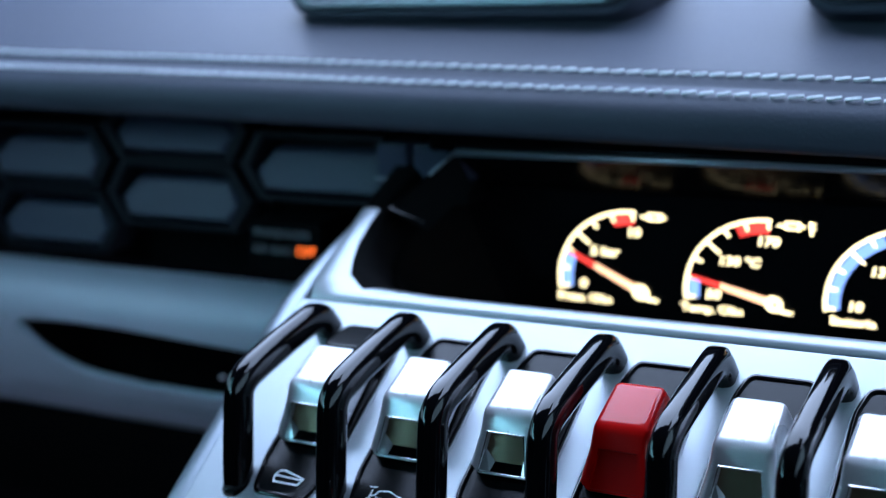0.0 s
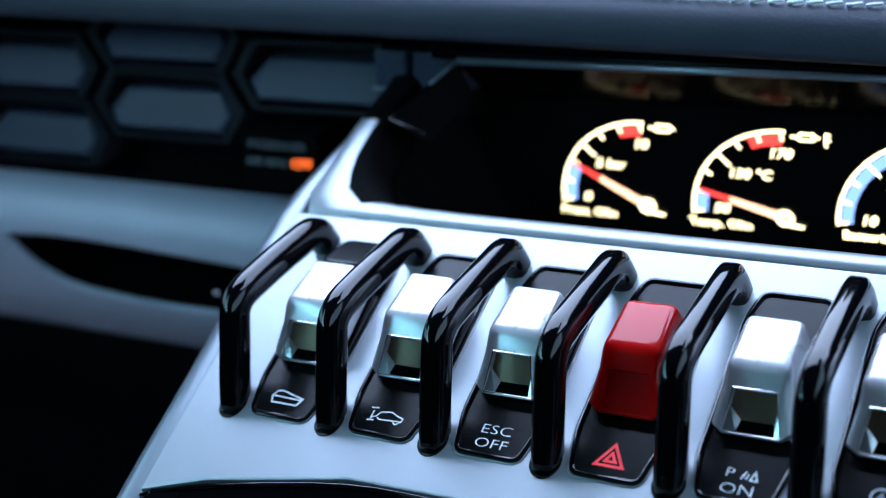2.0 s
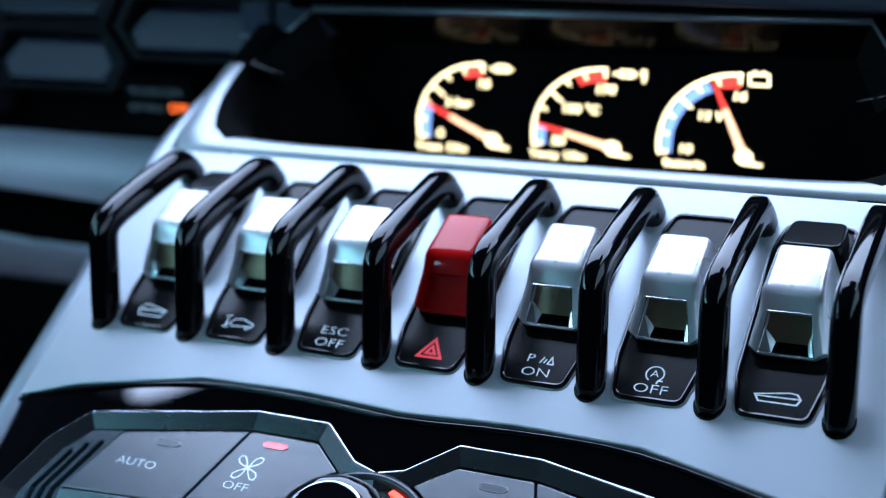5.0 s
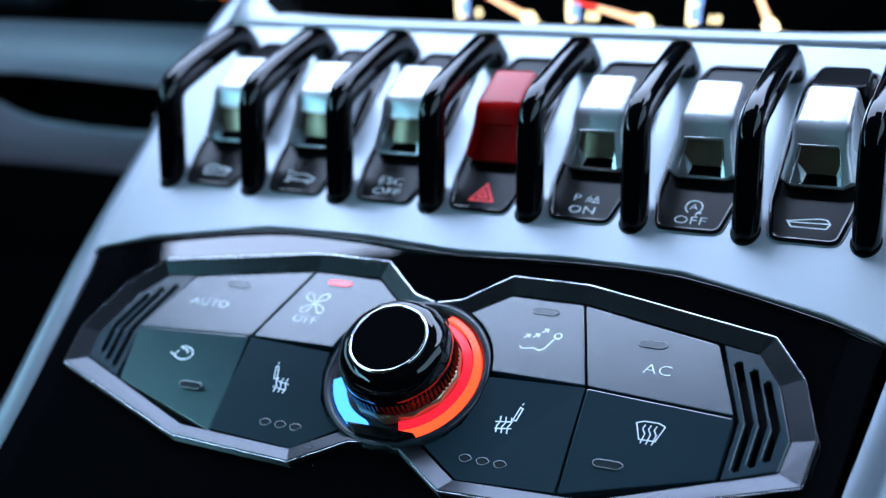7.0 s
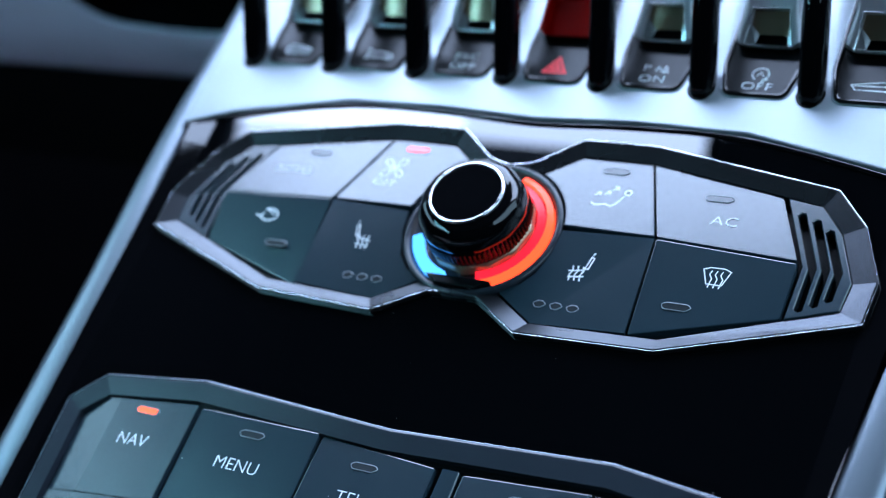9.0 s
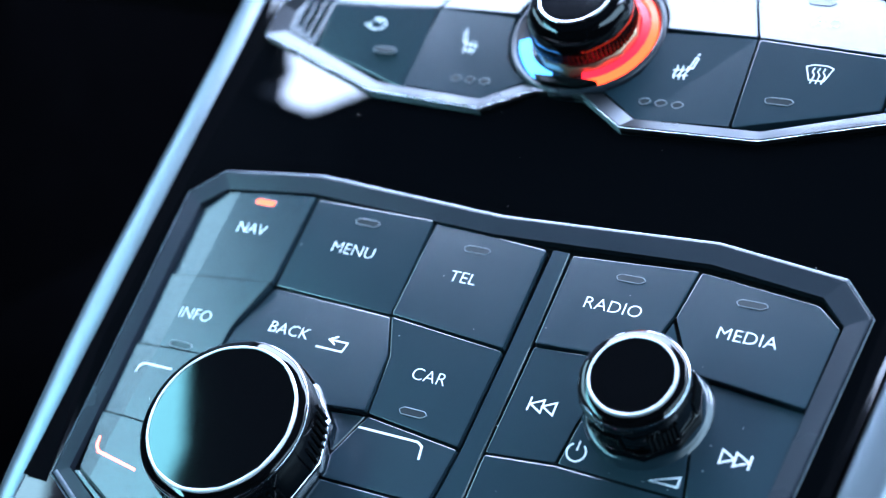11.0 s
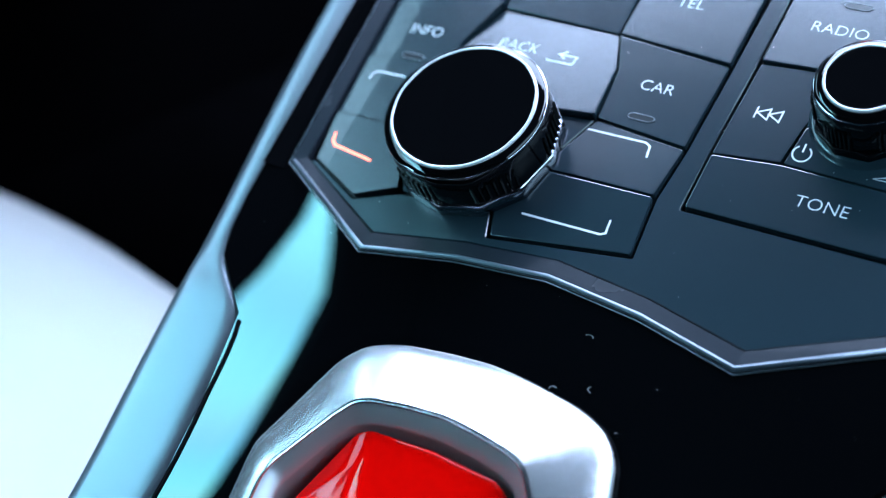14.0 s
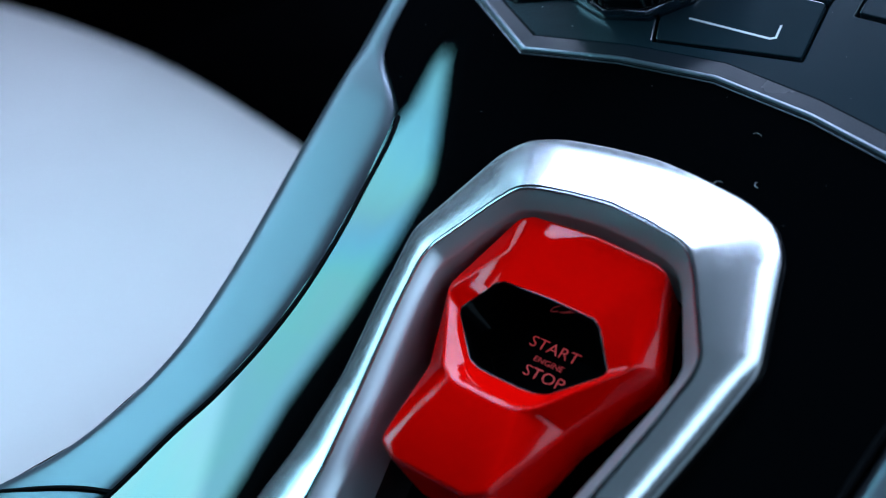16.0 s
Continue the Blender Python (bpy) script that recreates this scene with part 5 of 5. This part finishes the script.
def gauge(x, needle, blue, red, texts, title, battery=False):
    g = part("gauge", slab(band(28.2, 29.2, 88, 182, 30), 0.1, 0.3), CREAM, display, "lit cream arc")
    g.matrix_basis = pose(x * MM, 0, 0)
    for a in range(90, 181, 15):
        long = 6.2 if a in (135,) else 3.4
        p = part("tick", slab(band(29 - long, 29, a - 1.0, a + 1.0, 2), 0.1, 0.35), CREAM, g)
    part("blue_band", slab(band(24.2, 27.8, *blue), 0.1, 0.25), G_BLUE, g, "lit blue band")
    part("red_band", slab(band(24.2, 27.8, *red), 0.1, 0.25), G_RED, g, "lit red band")
    c, s = math.cos(radians(needle)), math.sin(radians(needle))
    at = lambda r, w: (r * c - w * s, r * s + w * c)
    part("needle", slab([at(0, -1.4), at(18, -0.9), at(18, 0.9), at(0, 1.4)], 0.4, 0.6), G_NEEDLE, g, "lit pale needle")
    part("needle_tip", slab([at(17.5, -0.9), at(27.6, -0.5), at(27.6, 0.5), at(17.5, 0.9)], 0.42, 0.62), G_RED, g, "lit red needle tip")
    part("hub", slab(band(1.2, 2.8, 0, 359, 24), 0.5, 0.8), CREAM, g)
    part("hub_tail", slab([(2, -1.6), (6, -2.4), (5.4, -3.2), (1.4, -2.8)], 0.5, 0.8), CREAM, g)
    for text, tx, ty, size in texts:
        letters(text, size * 0.82, local(tx, ty, 0.4), CREAM, g, wide=1.1, slant=0.22, weight=0.14)
    letters(title, 3.9, local(-20.4, -4.0, 0.4), CREAM, g, wide=1.12, weight=0.12)
    return g


can = [[(2.6, 27.2), (4, 27.4), (5.4, 26.4), (9.4, 26.4), (9.6, 28), (11.2, 27)], [(5.2, 26.2), (5.4, 28.4), (9.4, 28.4), (9.4, 26.2)]]
g1 = gauge(-41.5, 151, (152, 180, 8), (90, 106, 6), (("10", -0.6, 21.4, 5.4), ("5 bar", -11.4, 13.8, 5.2), ("0", -20.4, 1.4, 5.4)), "Press. Olio")
ribbon(can, 0.8, local(0, 0, 0.4), CREAM, g1)
g2 = gauge(2.5, 164, (165, 180, 6), (90, 112, 6), (("170", -0.8, 21.4, 5.4), ("130 °C", -10.4, 13.8, 5.2), ("50", -19.8, 1.4, 5.4)), "Temp. Olio")
ribbon(can + [[(13, 24.4), (13, 29)], [(12.4, 28.4), (14.4, 28.4)], [(12.4, 26.8), (14.4, 26.8)]], 0.8, local(0, 0, 0.4), CREAM, g2)
g3 = gauge(47, 108, (112, 180, 16), (90, 104, 6), (("16", -0.8, 21.2, 5.4), ("13 V", -10.6, 13.8, 5.2), ("10", -19.8, 1.4, 5.4)), "Batteria")
ribbon([[(3, 25.4), (9, 25.4), (9, 29), (3, 29), (3, 25.4)], [(4.2, 29.8), (5.2, 29.8)], [(6.8, 29.8), (7.8, 29.8)]], 0.8, local(0, 0, 0.4), CREAM, g3)

# the well's walls and hood
ring = [Vector((0, 176)).lerp(p, 0.99) for p in rim_in]
k = next(i for i in range(len(ring)) if ring[i - 1].y > 205 and ring[i].y <= 205)
ring = [p for p in ring[k:] + ring[:k] if p.y <= 205]
high = [(p.x, p.y, -11) for p in ring]
low = [(p.x * 0.9, 180 + (p.y - 180) * 0.5, -54) for p in ring]
part("well_wall", loft([low, high], closed=False), DASH_BLACK, console, "black display well", smooth=50)
HOOD_BLACK = material("hood_satin_black", (0.003, 0.003, 0.004), 0.16, spec=0.5)
HOOD_BLACK.node_tree.nodes["Principled BSDF"].inputs["IOR"].default_value = 1.05
hood = thing("display_hood", "black hood over the instrument display with a silver edge", "display hood", kind="structure")
part("hood", loft([[(-100, 196, 8.6), (100, 196, 8.6), (100, 196, 11), (-100, 196, 11)], [(-104, 212, 14), (104, 212, 14), (104, 212, 17), (-104, 212, 17)]]), GLOSS, hood)
part("underside", loft([[(-104, 208.2, -17.6), (104, 208.2, -17.6)], [(-97, 201.2, -3.5), (97, 201.2, -3.5)], [(-90.5, 195.4, 8.6), (90.5, 195.4, 8.6)]], closed=False), HOOD_BLACK, hood, "glossy black underside", smooth=60)
part("edge", tube([(-90.5, 195, 9), (90.5, 195, 9)], 1.1, 8), RAIL, hood, "satin silver front edge", smooth=60)
for s in (-1, 1):
    part("side_bezel", loft([[(s * 105, 171.6, 5), (s * 90.5, 195, 9)], [(s * 95, 172, -4), (s * 86, 191, -2)]], closed=False), DASH_BLACK, hood, "glossy black side bezel")
    part("side_edge", tube([(s * 96.5, 185.4, 7.5), (s * 90.5, 195, 9.1)], 0.5, 6), RAIL, hood, "thin bright side edge", smooth=60)
    part("side_edge", tube([(s * 96.5, 185.4, 7.5), (s * 105, 171.6, 5.2), (s * 91, 167.2, 4.6)], 0.45, 6), GLOSS, hood, smooth=60)

# dust that has settled on the glossy panels
random.seed(11)
bm = bmesh.new()
for i in range(90):
    x, y = random.uniform(-88, 88), random.uniform(-205, 30)
    z = media_at(x, y)[0] + 0.05 if inside(x, y, m_inner) else -1.37
    if inside(x, y, c_outer) or (inside(x, y, m_outer) and not inside(x, y, m_inner)):
        continue
    if math.hypot(x + 37, y + 132.3) < 26 or math.hypot(x - 55.8, y + 97.2) < 16:
        continue
    r, a0 = random.uniform(0.06, 0.16), random.uniform(0, 6.28)
    vs = [bm.verts.new((x + r * random.uniform(0.6, 1.4) * math.cos(a0 + 1.257 * k), y + r * random.uniform(0.6, 1.4) * math.sin(a0 + 1.257 * k), z + 0.02)) for k in range(5)]
    tip = bm.verts.new((x, y, z + 0.1))
    for k in range(5):
        bm.faces.new((vs[k], vs[(k + 1) % 5], tip))
for x, y, turn in ((17.2, -175.3, 0.2), (24.2, -187.4, 2.2), (15.4, -190.5, 1.0)):
    curl = [(x + 1.1 * math.cos(turn + 0.5 * k), y + 0.8 * math.sin(turn + 0.5 * k), -1.25) for k in range(6)]
    tube(curl, 0.08, 4, bm)
tagged(part("dust", bm, material("pale_dust", (0.4, 0.4, 0.4), 0.9)), "tiny pale dust specks and lint on the glossy panels", "dust", kind="stuff")
